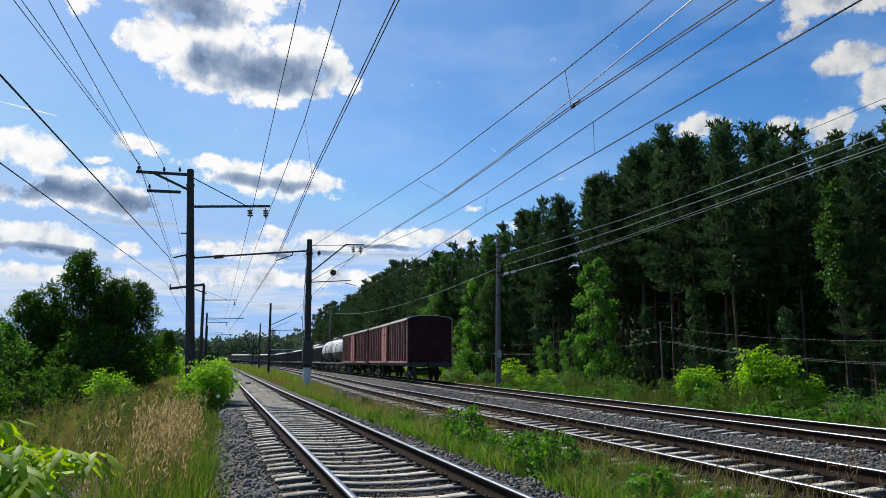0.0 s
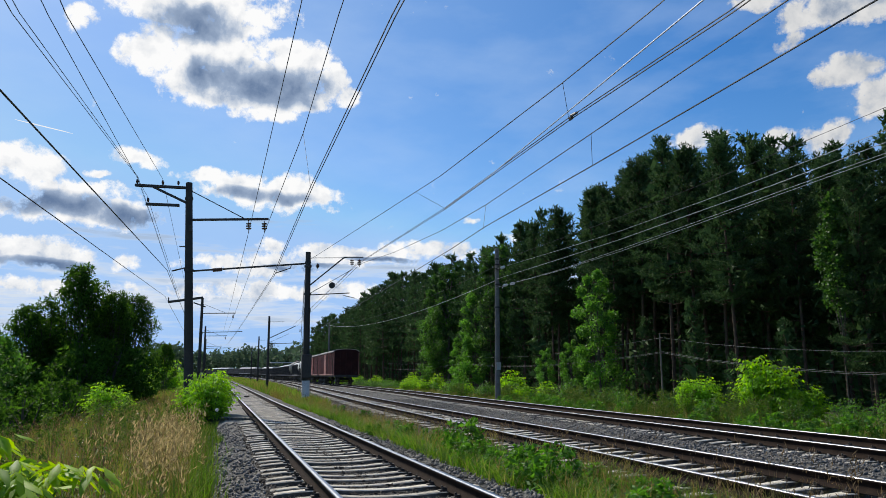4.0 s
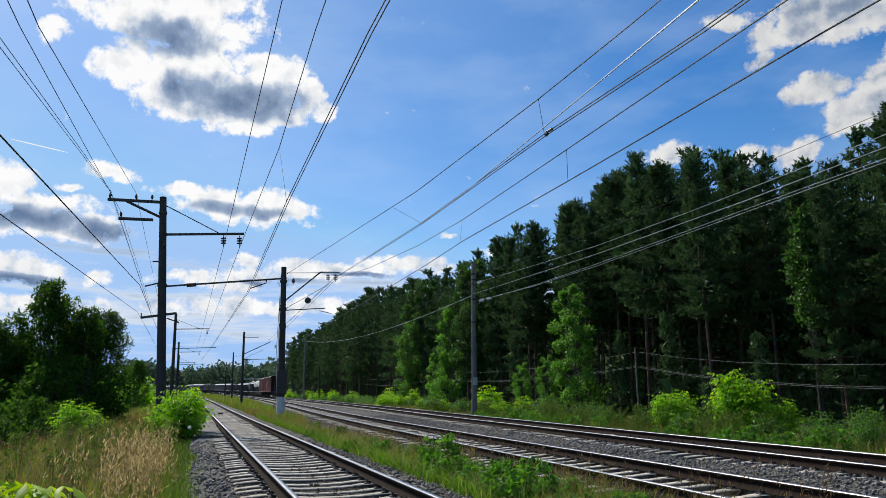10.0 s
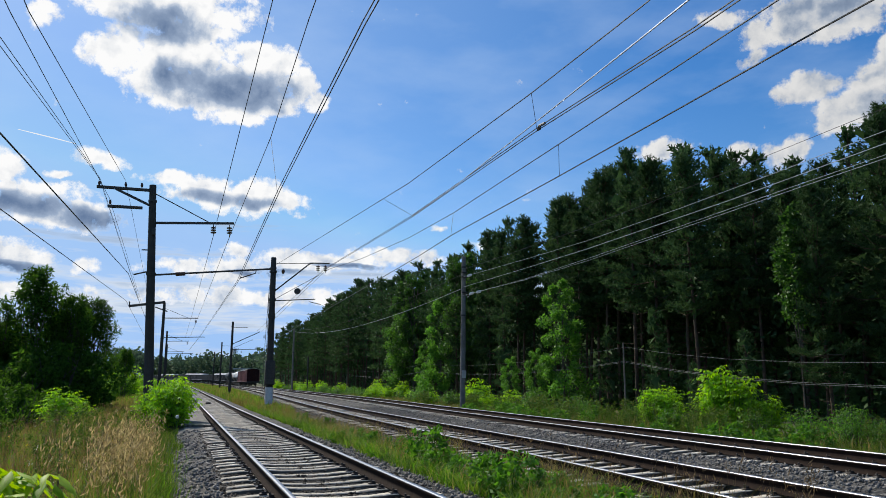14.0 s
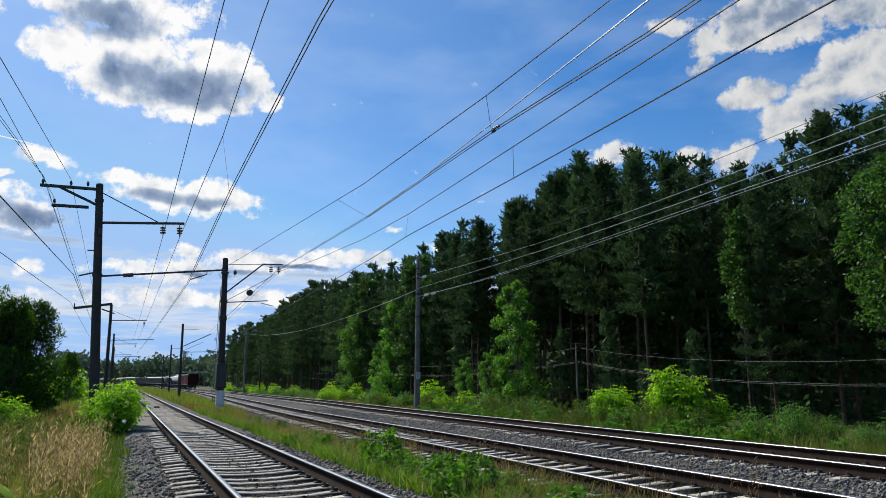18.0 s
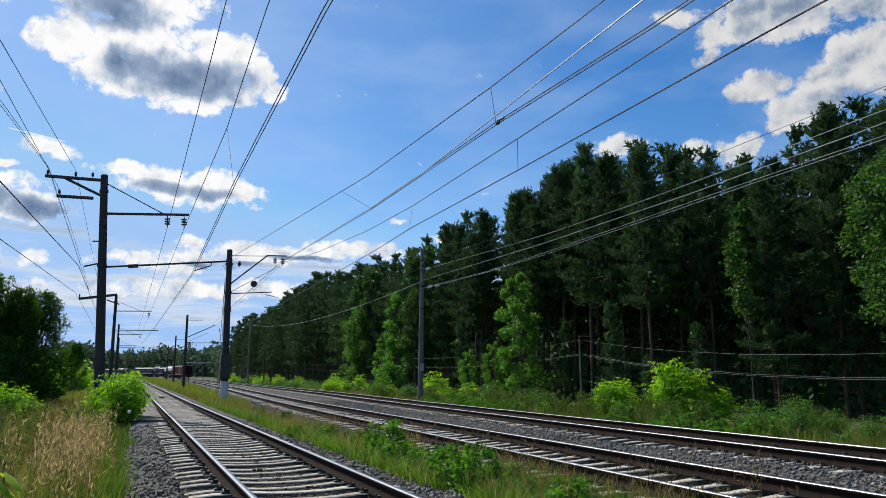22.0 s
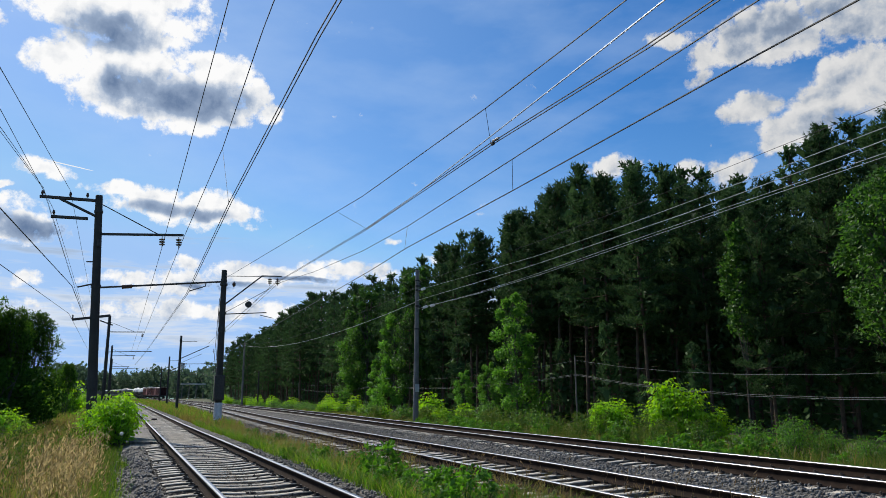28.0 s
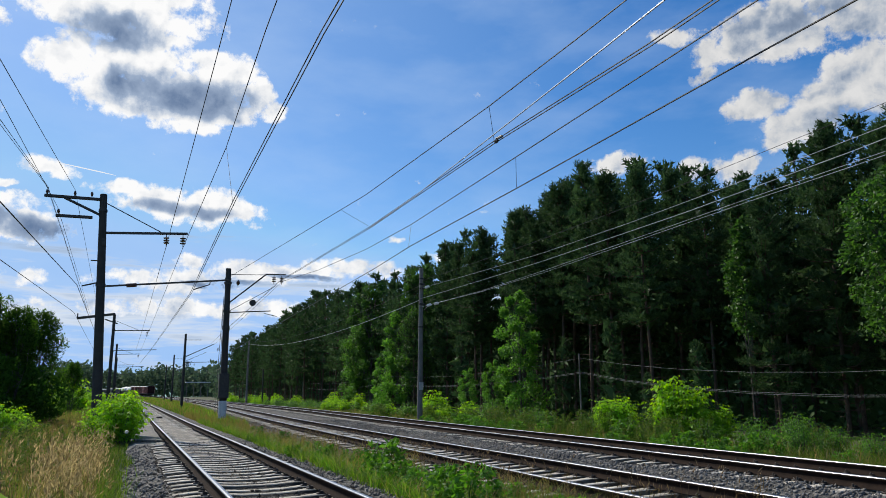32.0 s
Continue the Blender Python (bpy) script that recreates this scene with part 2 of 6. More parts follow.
def foliage(name, low, high, thin=0.5, gloss=0.35, vary=0.25, dry=None):
    """Leaves: every leaf its own shade, light shines through."""
    m = bpy.data.materials.new(name)
    m.use_nodes = True
    add, math_, link, ramp, mix = nodes_of(m.node_tree)
    geo = add("ShaderNodeNewGeometry")
    info = add("ShaderNodeObjectInfo")
    coord = add("ShaderNodeTexCoord")
    patch = add("ShaderNodeTexNoise", Scale=0.7, Detail=3.0)
    link(coord.outputs["Object"], patch.inputs["Vector"])
    f = math_("ADD", math_("MULTIPLY", geo.outputs["Random Per Island"], 0.6), math_("MULTIPLY", patch.outputs["Fac"], 0.4))
    stops = [(0.15, low), (0.85, high)]
    if dry:
        stops = [(0.12, low), (0.58, high), (0.86, dry)]
    col = ramp(f, stops)
    hsv = add("ShaderNodeHueSaturation")
    link(col, hsv.inputs["Color"])
    link(math_("ADD", math_("MULTIPLY", info.outputs["Random"], 2 * vary), 1 - vary), hsv.inputs["Value"])
    col = hsv.outputs[0]
    d = add("ShaderNodeBsdfPrincipled", Roughness=0.55)
    d.inputs["Specular IOR Level"].default_value = gloss
    t = add("ShaderNodeBsdfTranslucent")
    link(col, d.inputs["Base Color"])
    bright = add("ShaderNodeHueSaturation", Hue=0.495, Saturation=1.1, Value=1.6)
    link(col, bright.inputs["Color"])
    link(bright.outputs[0], t.inputs["Color"])
    s = add("ShaderNodeMixShader", Fac=thin)
    link(d.outputs[0], s.inputs[1])
    link(t.outputs[0], s.inputs[2])
    out = add("ShaderNodeOutputMaterial")
    link(s.outputs[0], out.inputs[0])
    return m


def gravel(name, tone=1.0):
    """Crushed stone seen from afar: a cell for every stone; tone below 1 darkens it."""
    m = bpy.data.materials.new(name)
    m.use_nodes = True
    add, math_, link, ramp, mix = nodes_of(m.node_tree)
    coord = add("ShaderNodeTexCoord")
    cell = add("ShaderNodeTexVoronoi", Scale=14.0)
    patch = add("ShaderNodeTexNoise", Scale=0.6, Detail=5.0, Roughness=0.6)
    for n in (cell, patch):
        link(coord.outputs["Object"], n.inputs["Vector"])
    grey = add("ShaderNodeSeparateXYZ")
    link(cell.outputs["Color"], grey.inputs[0])
    col = ramp(grey.outputs[0], [(0.0, (0.022 * tone, 0.020 * tone, 0.017 * tone)), (0.6, (0.082 * tone, 0.077 * tone, 0.067 * tone)), (1.0, (0.22 * tone, 0.205 * tone, 0.18 * tone))])
    gap = math_("MULTIPLY", math_("SUBTRACT", cell.outputs["Distance"], 0.42), 4.0, clamp=True)
    col = mix(gap, col, (0.012, 0.011, 0.010))
    col = mix(math_("MULTIPLY", math_("MULTIPLY", math_("SUBTRACT", patch.outputs["Fac"], 0.48), 2.5, clamp=True), 0.4), col, (0.066 * tone, 0.057 * tone, 0.046 * tone))
    b = add("ShaderNodeBsdfPrincipled", Roughness=0.9)
    link(col, b.inputs["Base Color"])
    bp = add("ShaderNodeBump", Strength=1.0, Distance=0.05)
    bp.invert = True
    link(cell.outputs["Distance"], bp.inputs["Height"])
    link(bp.outputs[0], b.inputs["Normal"])
    out = add("ShaderNodeOutputMaterial")
    link(b.outputs[0], out.inputs[0])
    return m


def glow(name, colour, strength):
    m = bpy.data.materials.new(name)
    m.use_nodes = True
    add, math_, link, ramp, mix = nodes_of(m.node_tree)
    e = add("ShaderNodeEmission", Strength=strength)
    e.inputs["Color"].default_value = (*colour, 1)
    out = add("ShaderNodeOutputMaterial")
    link(e.outputs[0], out.inputs[0])
    return m


M_SOIL = surface("grassy_soil", (0.025, 0.035, 0.012), (0.07, 0.08, 0.026), 0.8, 0.95, bump=0.6, bump_scale=9, stain=(0.13, 0.10, 0.05))
M_BALLAST = gravel("ballast_bed")
M_DARKBED = gravel("oily_ballast_bed", 0.35)
# sleeper sides: grime plus painted-in shade, darker than the tops
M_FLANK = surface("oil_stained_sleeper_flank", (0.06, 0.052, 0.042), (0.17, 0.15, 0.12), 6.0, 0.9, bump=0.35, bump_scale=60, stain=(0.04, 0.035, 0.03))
M_DUST = surface("dusty_fill", (0.11, 0.10, 0.083), (0.22, 0.20, 0.17), 3.0, 0.95, bump=0.4, bump_scale=40, stain=(0.15, 0.14, 0.12))
M_STONE = surface("crushed_stone", (0.040, 0.037, 0.033), (0.30, 0.285, 0.26), 3.0, 0.95, bump=0.3, bump_scale=60, stain=(0.09, 0.08, 0.075))
M_DARKSTONE = surface("oily_ballast_stone", (0.013, 0.011, 0.009), (0.07, 0.06, 0.048), 3.0, 0.95, bump=0.3, bump_scale=60, stain=(0.05, 0.04, 0.032))
M_SLEEPER = surface("sleeper_concrete", (0.38, 0.335, 0.27), (0.60, 0.545, 0.45), 5.0, 0.9, bump=0.35, bump_scale=70, stain=(0.20, 0.17, 0.13), vary=0.25)
M_RUST = surface("rail_rust", (0.010, 0.007, 0.006), (0.034, 0.022, 0.016), 7.0, 0.9, bump=0.25, spec=0.08)
M_STEEL = surface("polished_rail", (0.26, 0.26, 0.27), (0.38, 0.38, 0.39), 9.0, 0.36, metal=1.0, bump=0.05)
M_CLIP = surface("oily_iron", (0.02, 0.018, 0.016), (0.07, 0.055, 0.045), 12.0, 0.7, metal=0.3)
M_CONCRETE = surface("mast_concrete", (0.10, 0.095, 0.09), (0.20, 0.195, 0.185), 2.0, 0.9, bump=0.3, bump_scale=40, stain=(0.075, 0.07, 0.065))
M_DARKMAST = surface("tarred_mast", (0.022, 0.021, 0.02), (0.06, 0.057, 0.053), 2.0, 0.85, bump=0.3, bump_scale=40, stain=(0.035, 0.032, 0.03))
M_WHITEWASH = surface("whitewash", (0.52, 0.53, 0.54), (0.72, 0.73, 0.74), 4.0, 0.85, bump=0.3, stain=(0.35, 0.34, 0.33))
M_IRON = surface("dark_steelwork", (0.03, 0.03, 0.03), (0.08, 0.075, 0.07), 8.0, 0.6, metal=0.5, bump=0.1)
M_WIRE = surface("weathered_wire", (0.03, 0.03, 0.032), (0.07, 0.068, 0.065), 3.0, 0.5, metal=0.6, bump=0.0)
M_BRIGHTWIRE = surface("bright_wire", (0.55, 0.56, 0.58), (0.72, 0.73, 0.75), 3.0, 0.35, metal=0.9, bump=0.0)
M_GREYWIRE = surface("aluminium_cable", (0.35, 0.36, 0.37), (0.5, 0.51, 0.52), 3.0, 0.5, metal=0.7, bump=0.0)
M_DULLWIRE = surface("dull_telegraph_wire", (0.13, 0.13, 0.13), (0.21, 0.21, 0.205), 3.0, 0.7, metal=0.3, bump=0.0)
M_PORCELAIN = surface("brown_porcelain", (0.05, 0.025, 0.018), (0.09, 0.05, 0.035), 5.0, 0.25, bump=0.0)
M_BARK = surface("pine_bark", (0.035, 0.027, 0.02), (0.11, 0.074, 0.05), 3.0, 0.95, bump=0.7, bump_scale=18, stain=(0.12, 0.075, 0.045))
M_GREYBARK = surface("grey_bark", (0.04, 0.037, 0.03), (0.11, 0.10, 0.08), 3.0, 0.95, bump=0.6, bump_scale=18)
M_WOODPOST = surface("grey_timber_post", (0.10, 0.09, 0.075), (0.22, 0.20, 0.17), 3.0, 0.9, bump=0.4, bump_scale=30)
M_PINE = foliage("pine_needles", (0.021, 0.050, 0.021), (0.068, 0.120, 0.042), thin=0.25, gloss=0.06, vary=0.25)
M_LEAFDARK = foliage("willow_leaves", (0.022, 0.068, 0.012), (0.075, 0.17, 0.030), thin=0.46, vary=0.15)
# willow and elder leaves: darkened in colour because they stand against the light
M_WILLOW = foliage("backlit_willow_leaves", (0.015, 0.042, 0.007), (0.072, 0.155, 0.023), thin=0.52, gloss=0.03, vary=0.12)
M_LEAF = foliage("birch_leaves", (0.042, 0.125, 0.017), (0.12, 0.27, 0.043), thin=0.52, vary=0.18)
M_LEAFBRIGHT = foliage("young_maple_leaves", (0.14, 0.30, 0.022), (0.28, 0.49, 0.05), thin=0.54, gloss=0.12, vary=0.15)
M_SAPLING = foliage("sapling_leaves", (0.14, 0.27, 0.012), (0.36, 0.50, 0.03), thin=0.42, gloss=0.3, vary=0.0)
M_ROUGH = foliage("rough_grass", (0.020, 0.055, 0.008), (0.08, 0.14, 0.020), thin=0.45, gloss=0.12, vary=0.0, dry=(0.17, 0.15, 0.06))
M_PETAL = foliage("white_petals", (0.6, 0.6, 0.56), (0.8, 0.8, 0.76), thin=0.3, vary=0.0)
M_PETALYELLOW = foliage("yellow_petals", (0.5, 0.42, 0.03), (0.7, 0.6, 0.05), thin=0.3, vary=0.0)
M_WEED = foliage("weed_leaves", (0.035, 0.11, 0.012), (0.10, 0.23, 0.03), thin=0.52, vary=0.15)
M_GRASS = foliage("meadow_grass", (0.045, 0.105, 0.011), (0.125, 0.225, 0.028), thin=0.48, vary=0.0, dry=(0.22, 0.19, 0.07))
M_DRYGRASS = foliage("dry_grass", (0.09, 0.095, 0.022), (0.20, 0.17, 0.05), thin=0.4, gloss=0.12, vary=0.0, dry=(0.28, 0.20, 0.09))
M_REED = foliage("feathery_reed_heads", (0.09, 0.064, 0.024), (0.52, 0.41, 0.20), thin=0.42, gloss=0.1, vary=0.0)
M_SEED = foliage("brown_seed_heads", (0.10, 0.066, 0.032), (0.22, 0.155, 0.08), thin=0.3, gloss=0.1, vary=0.0)
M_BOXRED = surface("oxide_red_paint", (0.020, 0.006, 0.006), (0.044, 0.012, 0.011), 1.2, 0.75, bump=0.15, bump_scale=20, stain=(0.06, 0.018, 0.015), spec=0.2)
# ribs, beams and door are paler than the body panels
M_BOXPALE = surface("faded_red_paint", (0.38, 0.15, 0.125), (0.54, 0.25, 0.215), 1.5, 0.75, bump=0.15, stain=(0.30, 0.11, 0.09))
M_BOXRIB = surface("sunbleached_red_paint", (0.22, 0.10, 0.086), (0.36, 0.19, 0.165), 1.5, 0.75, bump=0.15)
M_ROOF = surface("galvanised_roof", (0.34, 0.31, 0.29), (0.52, 0.48, 0.45), 1.2, 0.55, metal=0.3, stain=(0.28, 0.19, 0.15))
M_TANKW = surface("grimy_white_tank", (0.42, 0.42, 0.41), (0.66, 0.66, 0.65), 1.0, 0.5, stain=(0.30, 0.28, 0.26))
M_TANKB = surface("black_tank", (0.012, 0.012, 0.013), (0.035, 0.035, 0.036), 1.0, 0.45, stain=(0.07, 0.065, 0.06))
M_GONDOLA = surface("dark_wagon_paint", (0.018, 0.02, 0.022), (0.05, 0.052, 0.055), 1.2, 0.65, stain=(0.06, 0.045, 0.035))
M_LOAD = surface("pale_load", (0.30, 0.31, 0.32), (0.55, 0.56, 0.57), 1.5, 0.9, bump=0.4)
M_FARWALL = surface("far_wall", (0.45, 0.48, 0.52), (0.58, 0.60, 0.63), 0.3, 0.9, bump=0.0)
M_GLASS = surface("far_glass", (0.08, 0.09, 0.10), (0.14, 0.15, 0.17), 0.5, 0.2, bump=0.0)
# the haze of distance is put into this paler, bluer leaf colour
M_FARWOODS = foliage("far_woods_leaves", (0.045, 0.078, 0.050), (0.085, 0.125, 0.070), thin=0.3, gloss=0.05, vary=0.1)
# the trail's sunlit white is given by emission
M_TRAIL = glow("ice_trail", (0.95, 0.97, 1.0), 0.9)


# ---- mesh helpers ----
class Geo:
    """Collects pieces of one mesh."""

    def __init__(self):
        self.v, self.f, self.m = [], [], []

    def add(self, verts, faces, mi=0):
        k = len(self.v)
        self.v.extend(tuple(p) for p in verts)
        self.f.extend(tuple(i + k for i in q) for q in faces)
        self.m.extend([mi] * len(faces))
        return self

    def box(self, c, size, c_edge=0.0, turn=None, mi=0):
        """A box; c_edge chamfers its edges."""
        hx, hy, hz = (s / 2 for s in size)
        e = min(c_edge, hx * 0.9, hy * 0.9, hz * 0.9)
        pts, ids = [], {}
        for sx in (-1, 1):
            for sy in (-1, 1):
                for sz in (-1, 1):
                    if e <= 0:
                        ids[(sx, sy, sz)] = len(pts)
                        pts.append((sx * hx, sy * hy, sz * hz))
                    else:
                        for ax, p in enumerate(((sx * hx, sy * (hy - e), sz * (hz - e)), (sx * (hx - e), sy * hy, sz * (hz - e)), (sx * (hx - e), sy * (hy - e), sz * hz))):
                            ids[(sx, sy, sz, ax)] = len(pts)
                            pts.append(p)
        quads = []
        ring = ((-1, -1), (1, -1), (1, 1), (-1, 1))
        for ax in range(3):
            for s in (-1, 1):
                q = []
                for a, b in ring:
                    k = [0, 0, 0]
                    k[ax], k[(ax + 1) % 3], k[(ax + 2) % 3] = s, a, b
                    q.append(ids[tuple(k)] if e <= 0 else ids[(*k, ax)])
                quads.append(q if s > 0 else q[::-1])
            if e > 0:
                o1, o2 = (ax + 1) % 3, (ax + 2) % 3
                for a, b in ring:
                    lo, hi = [0, 0, 0], [0, 0, 0]
                    lo[ax], hi[ax] = -1, 1
                    lo[o1] = hi[o1] = a
                    lo[o2] = hi[o2] = b
                    quads.append([ids[(*lo, o1)], ids[(*hi, o1)], ids[(*hi, o2)], ids[(*lo, o2)]])
        if e > 0:
            for sx in (-1, 1):
                for sy in (-1, 1):
                    for sz in (-1, 1):
                        quads.append([ids[(sx, sy, sz, k)] for k in range(3)])
        mm = Matrix.Translation(c) @ (turn.to_4x4() if turn else Matrix())
        return self.add([mm @ Vector(p) for p in pts], quads, mi)

    def tube(self, pts, radii, n=6, cap=True, mi=0):
        """A round bar along points."""
        pts = [Vector(p) for p in pts]
        if isinstance(radii, (int, float)):
            radii = [radii] * len(pts)
        rings, up = [], None
        for i, p in enumerate(pts):
            d = (pts[min(i + 1, len(pts) - 1)] - pts[max(i - 1, 0)]).normalized()
            if up is None:
                up = Vector((0, 0, 1)) if abs(d.z) < 0.9 else Vector((1, 0, 0))
            s = d.cross(up).normalized()
            up = s.cross(d).normalized()
            rings.append([p + radii[i] * (math.cos(2 * math.pi * k / n) * s + math.sin(2 * math.pi * k / n) * up) for k in range(n)])
        verts = [q for r in rings for q in r]
        faces = [(i * n + k, i * n + (k + 1) % n, (i + 1) * n + (k + 1) % n, (i + 1) * n + k) for i in range(len(pts) - 1) for k in range(n)]
        if cap:
            faces += [tuple(range(n))[::-1], tuple((len(pts) - 1) * n + k for k in range(n))]
        return self.add(verts, faces, mi)

    def prism(self, outline, y0, y1, mi=0):
        """An outline in x and z, drawn out along y."""
        n = len(outline)
        verts = [(x, y0, z) for x, z in outline] + [(x, y1, z) for x, z in outline]
        faces = [(k, (k + 1) % n, n + (k + 1) % n, n + k) for k in range(n)] + [tuple(range(n))[::-1], tuple(range(n, 2 * n))]
        return self.add(verts, faces, mi)


def link_mesh(name, me, mats, parent=None, label="", smooth=False):
    for m in mats if isinstance(mats, (list, tuple)) else [mats]:
        me.materials.append(m)
    if smooth:
        me.shade_smooth()
    ob = new(name, me)
    if parent:
        ob.parent = parent
    if label:
        ob["label"] = label
    return ob


def part(name, geo, mats, parent=None, label="", smooth=False, at=None):
    """Links what geo collected as one mesh object under its parent."""
    me = bpy.data.meshes.new(name)
    me.from_pydata(geo.v, [], geo.f)
    me.polygons.foreach_set("material_index", geo.m)
    bm = bmesh.new()
    bm.from_mesh(me)
    bmesh.ops.recalc_face_normals(bm, faces=bm.faces)
    bm.to_mesh(me)
    bm.free()
    ob = link_mesh(name, me, mats, parent, label, smooth)
    if at is not None:
        ob.matrix_basis = at if isinstance(at, Matrix) else Matrix.Translation(at)
    return ob


def bulk(name, verts, faces, mats, parent=None, label="", mat_ids=None, smooth=False):
    """Many alike polygons from arrays."""
    verts, faces = np.asarray(verts, dtype=np.float32), np.asarray(faces, dtype=np.int32)
    me = bpy.data.meshes.new(name)
    me.vertices.add(len(verts))
    me.vertices.foreach_set("co", verts.ravel())
    n, k = faces.shape
    me.loops.add(n * k)
    me.loops.foreach_set("vertex_index", faces.ravel())
    me.polygons.add(n)
    me.polygons.foreach_set("loop_start", np.arange(0, n * k, k, dtype=np.int32))
    if mat_ids is not None:
        me.polygons.foreach_set("material_index", np.asarray(mat_ids, dtype=np.int32))
    me.update(calc_edges=True)
    return link_mesh(name, me, mats, parent, label, smooth)


def thing(name, at=(0, 0, 0), label="", category="", group="", kind=""):
    e = new(name)
    e.empty_display_size = 0.2
    e.matrix_basis = at if isinstance(at, Matrix) else Matrix.Translation(at)
    return tagged(e, label, category, group, kind)


RNG = np.random.default_rng(7)


def spline(knots):
    """A smooth curve through knots (y, x)."""
    ys, xs = np.array([k[0] for k in knots], float), np.array([k[1] for k in knots], float)
    n = len(ys)
    h = np.diff(ys)
    a, b = np.zeros((n, n)), np.zeros(n)
    a[0, 0] = a[-1, -1] = 1
    for i in range(1, n - 1):
        a[i, i - 1:i + 2] = h[i - 1], 2 * (h[i - 1] + h[i]), h[i]
        b[i] = 6 * ((xs[i + 1] - xs[i]) / h[i] - (xs[i] - xs[i - 1]) / h[i - 1])
    m = np.linalg.solve(a, b)

    def f(y):
        y = np.clip(np.asarray(y, float), ys[0], ys[-1])
        i = np.clip(np.searchsorted(ys, y) - 1, 0, n - 2)
        d0, d1, hh = ys[i + 1] - y, y - ys[i], h[i]
        return (m[i] * d0 ** 3 + m[i + 1] * d1 ** 3) / (6 * hh) + (xs[i] / hh - m[i] * hh / 6) * d0 + (xs[i + 1] / hh - m[i + 1] * hh / 6) * d1
    return f


# ---- the plan: three tracks, x across, y along the first one ----
def track_a(y):
    y = np.asarray(y, float)
    return 2.08 - 0.0006 * np.maximum(y - 230, 0) ** 2


track_b = spline([(-60, 4.6), (-20, 5.85), (10, 6.85), (30, 7.55), (50, 8.4), (79, 9.8), (109, 11.1), (188, 13.3), (230, 13.9), (265, 13.5), (296, 12.4), (326, 10.2), (365, 4.4), (420, -6.4), (480, -22), (560, -50), (700, -119), (900, -258)])
track_c = spline([(-60, 8.0), (-20, 9.6), (11, 11.1), (21, 11.75), (32, 12.5), (50, 13.75), (79, 14.95), (109, 15.8), (188, 17.7), (230, 18.3), (265, 17.9), (296, 16.8), (326, 14.6), (365, 8.8), (420, -2.0), (480, -17.6), (560, -45.6), (700, -114), (900, -253)])
RISE_C = 0.05
BARE_AT = 14.0  # a few bare sleepers in the third track


def grade(y):
    """The line climbs gently in the distance."""
    y = np.asarray(y, float)
    return 0.0028 * np.clip(y - 40, 0, 210) + 0.010 * np.clip(y - 250, 0, 150)


def ground_z(x, y):
    """Height of the ground under x, y."""
    x, y = np.asarray(x, float), np.asarray(y, float)
    a, b, c = track_a(y), track_b(y), track_c(y)
    keys = np.stack([a - 40, a - 14, a - 11.5, a - 6.2, a - 2.2, a - 1.75, a - 1.38, a - 1.22, a + 1.22, a + 1.38, a + 1.75, a + 2.4,
                     b - 2.2, b - 1.75, b - 1.38, b - 1.2, b + 1.2, b + 1.38, b + 1.75, (b + c) / 2, c - 1.75, c + 1.75, c + 3.4, c + 8, c + 30])
    fill = np.clip((y - 22) / 4, 0, 1)  # dust fills the first track further on
    bare = -0.165 - 0.045 * np.clip((y - 28) / 6, 0, 1) - 0.05 * np.exp(-((y - BARE_AT) / 1.3) ** 4)
    low = -0.236 + 0.026 * fill
    side = -0.240 + 0.03 * fill
    vals = [-3.6, -3.4, -3.0, -0.5, -0.42, side, side, low, low, side, side, -0.42, -0.42, -0.248, -0.248, -0.258, -0.258, -0.248, -0.248, -0.22, bare, bare, -0.72, -0.85, -0.8]
    z = np.full(np.broadcast(x, y).shape, vals[0])
    for i in range(len(vals) - 1):
        t = np.clip((x - keys[i]) / np.maximum(keys[i + 1] - keys[i], 1e-3), 0, 1)
        z = z + t * (vals[i + 1] - vals[i])
    return z + grade(y)


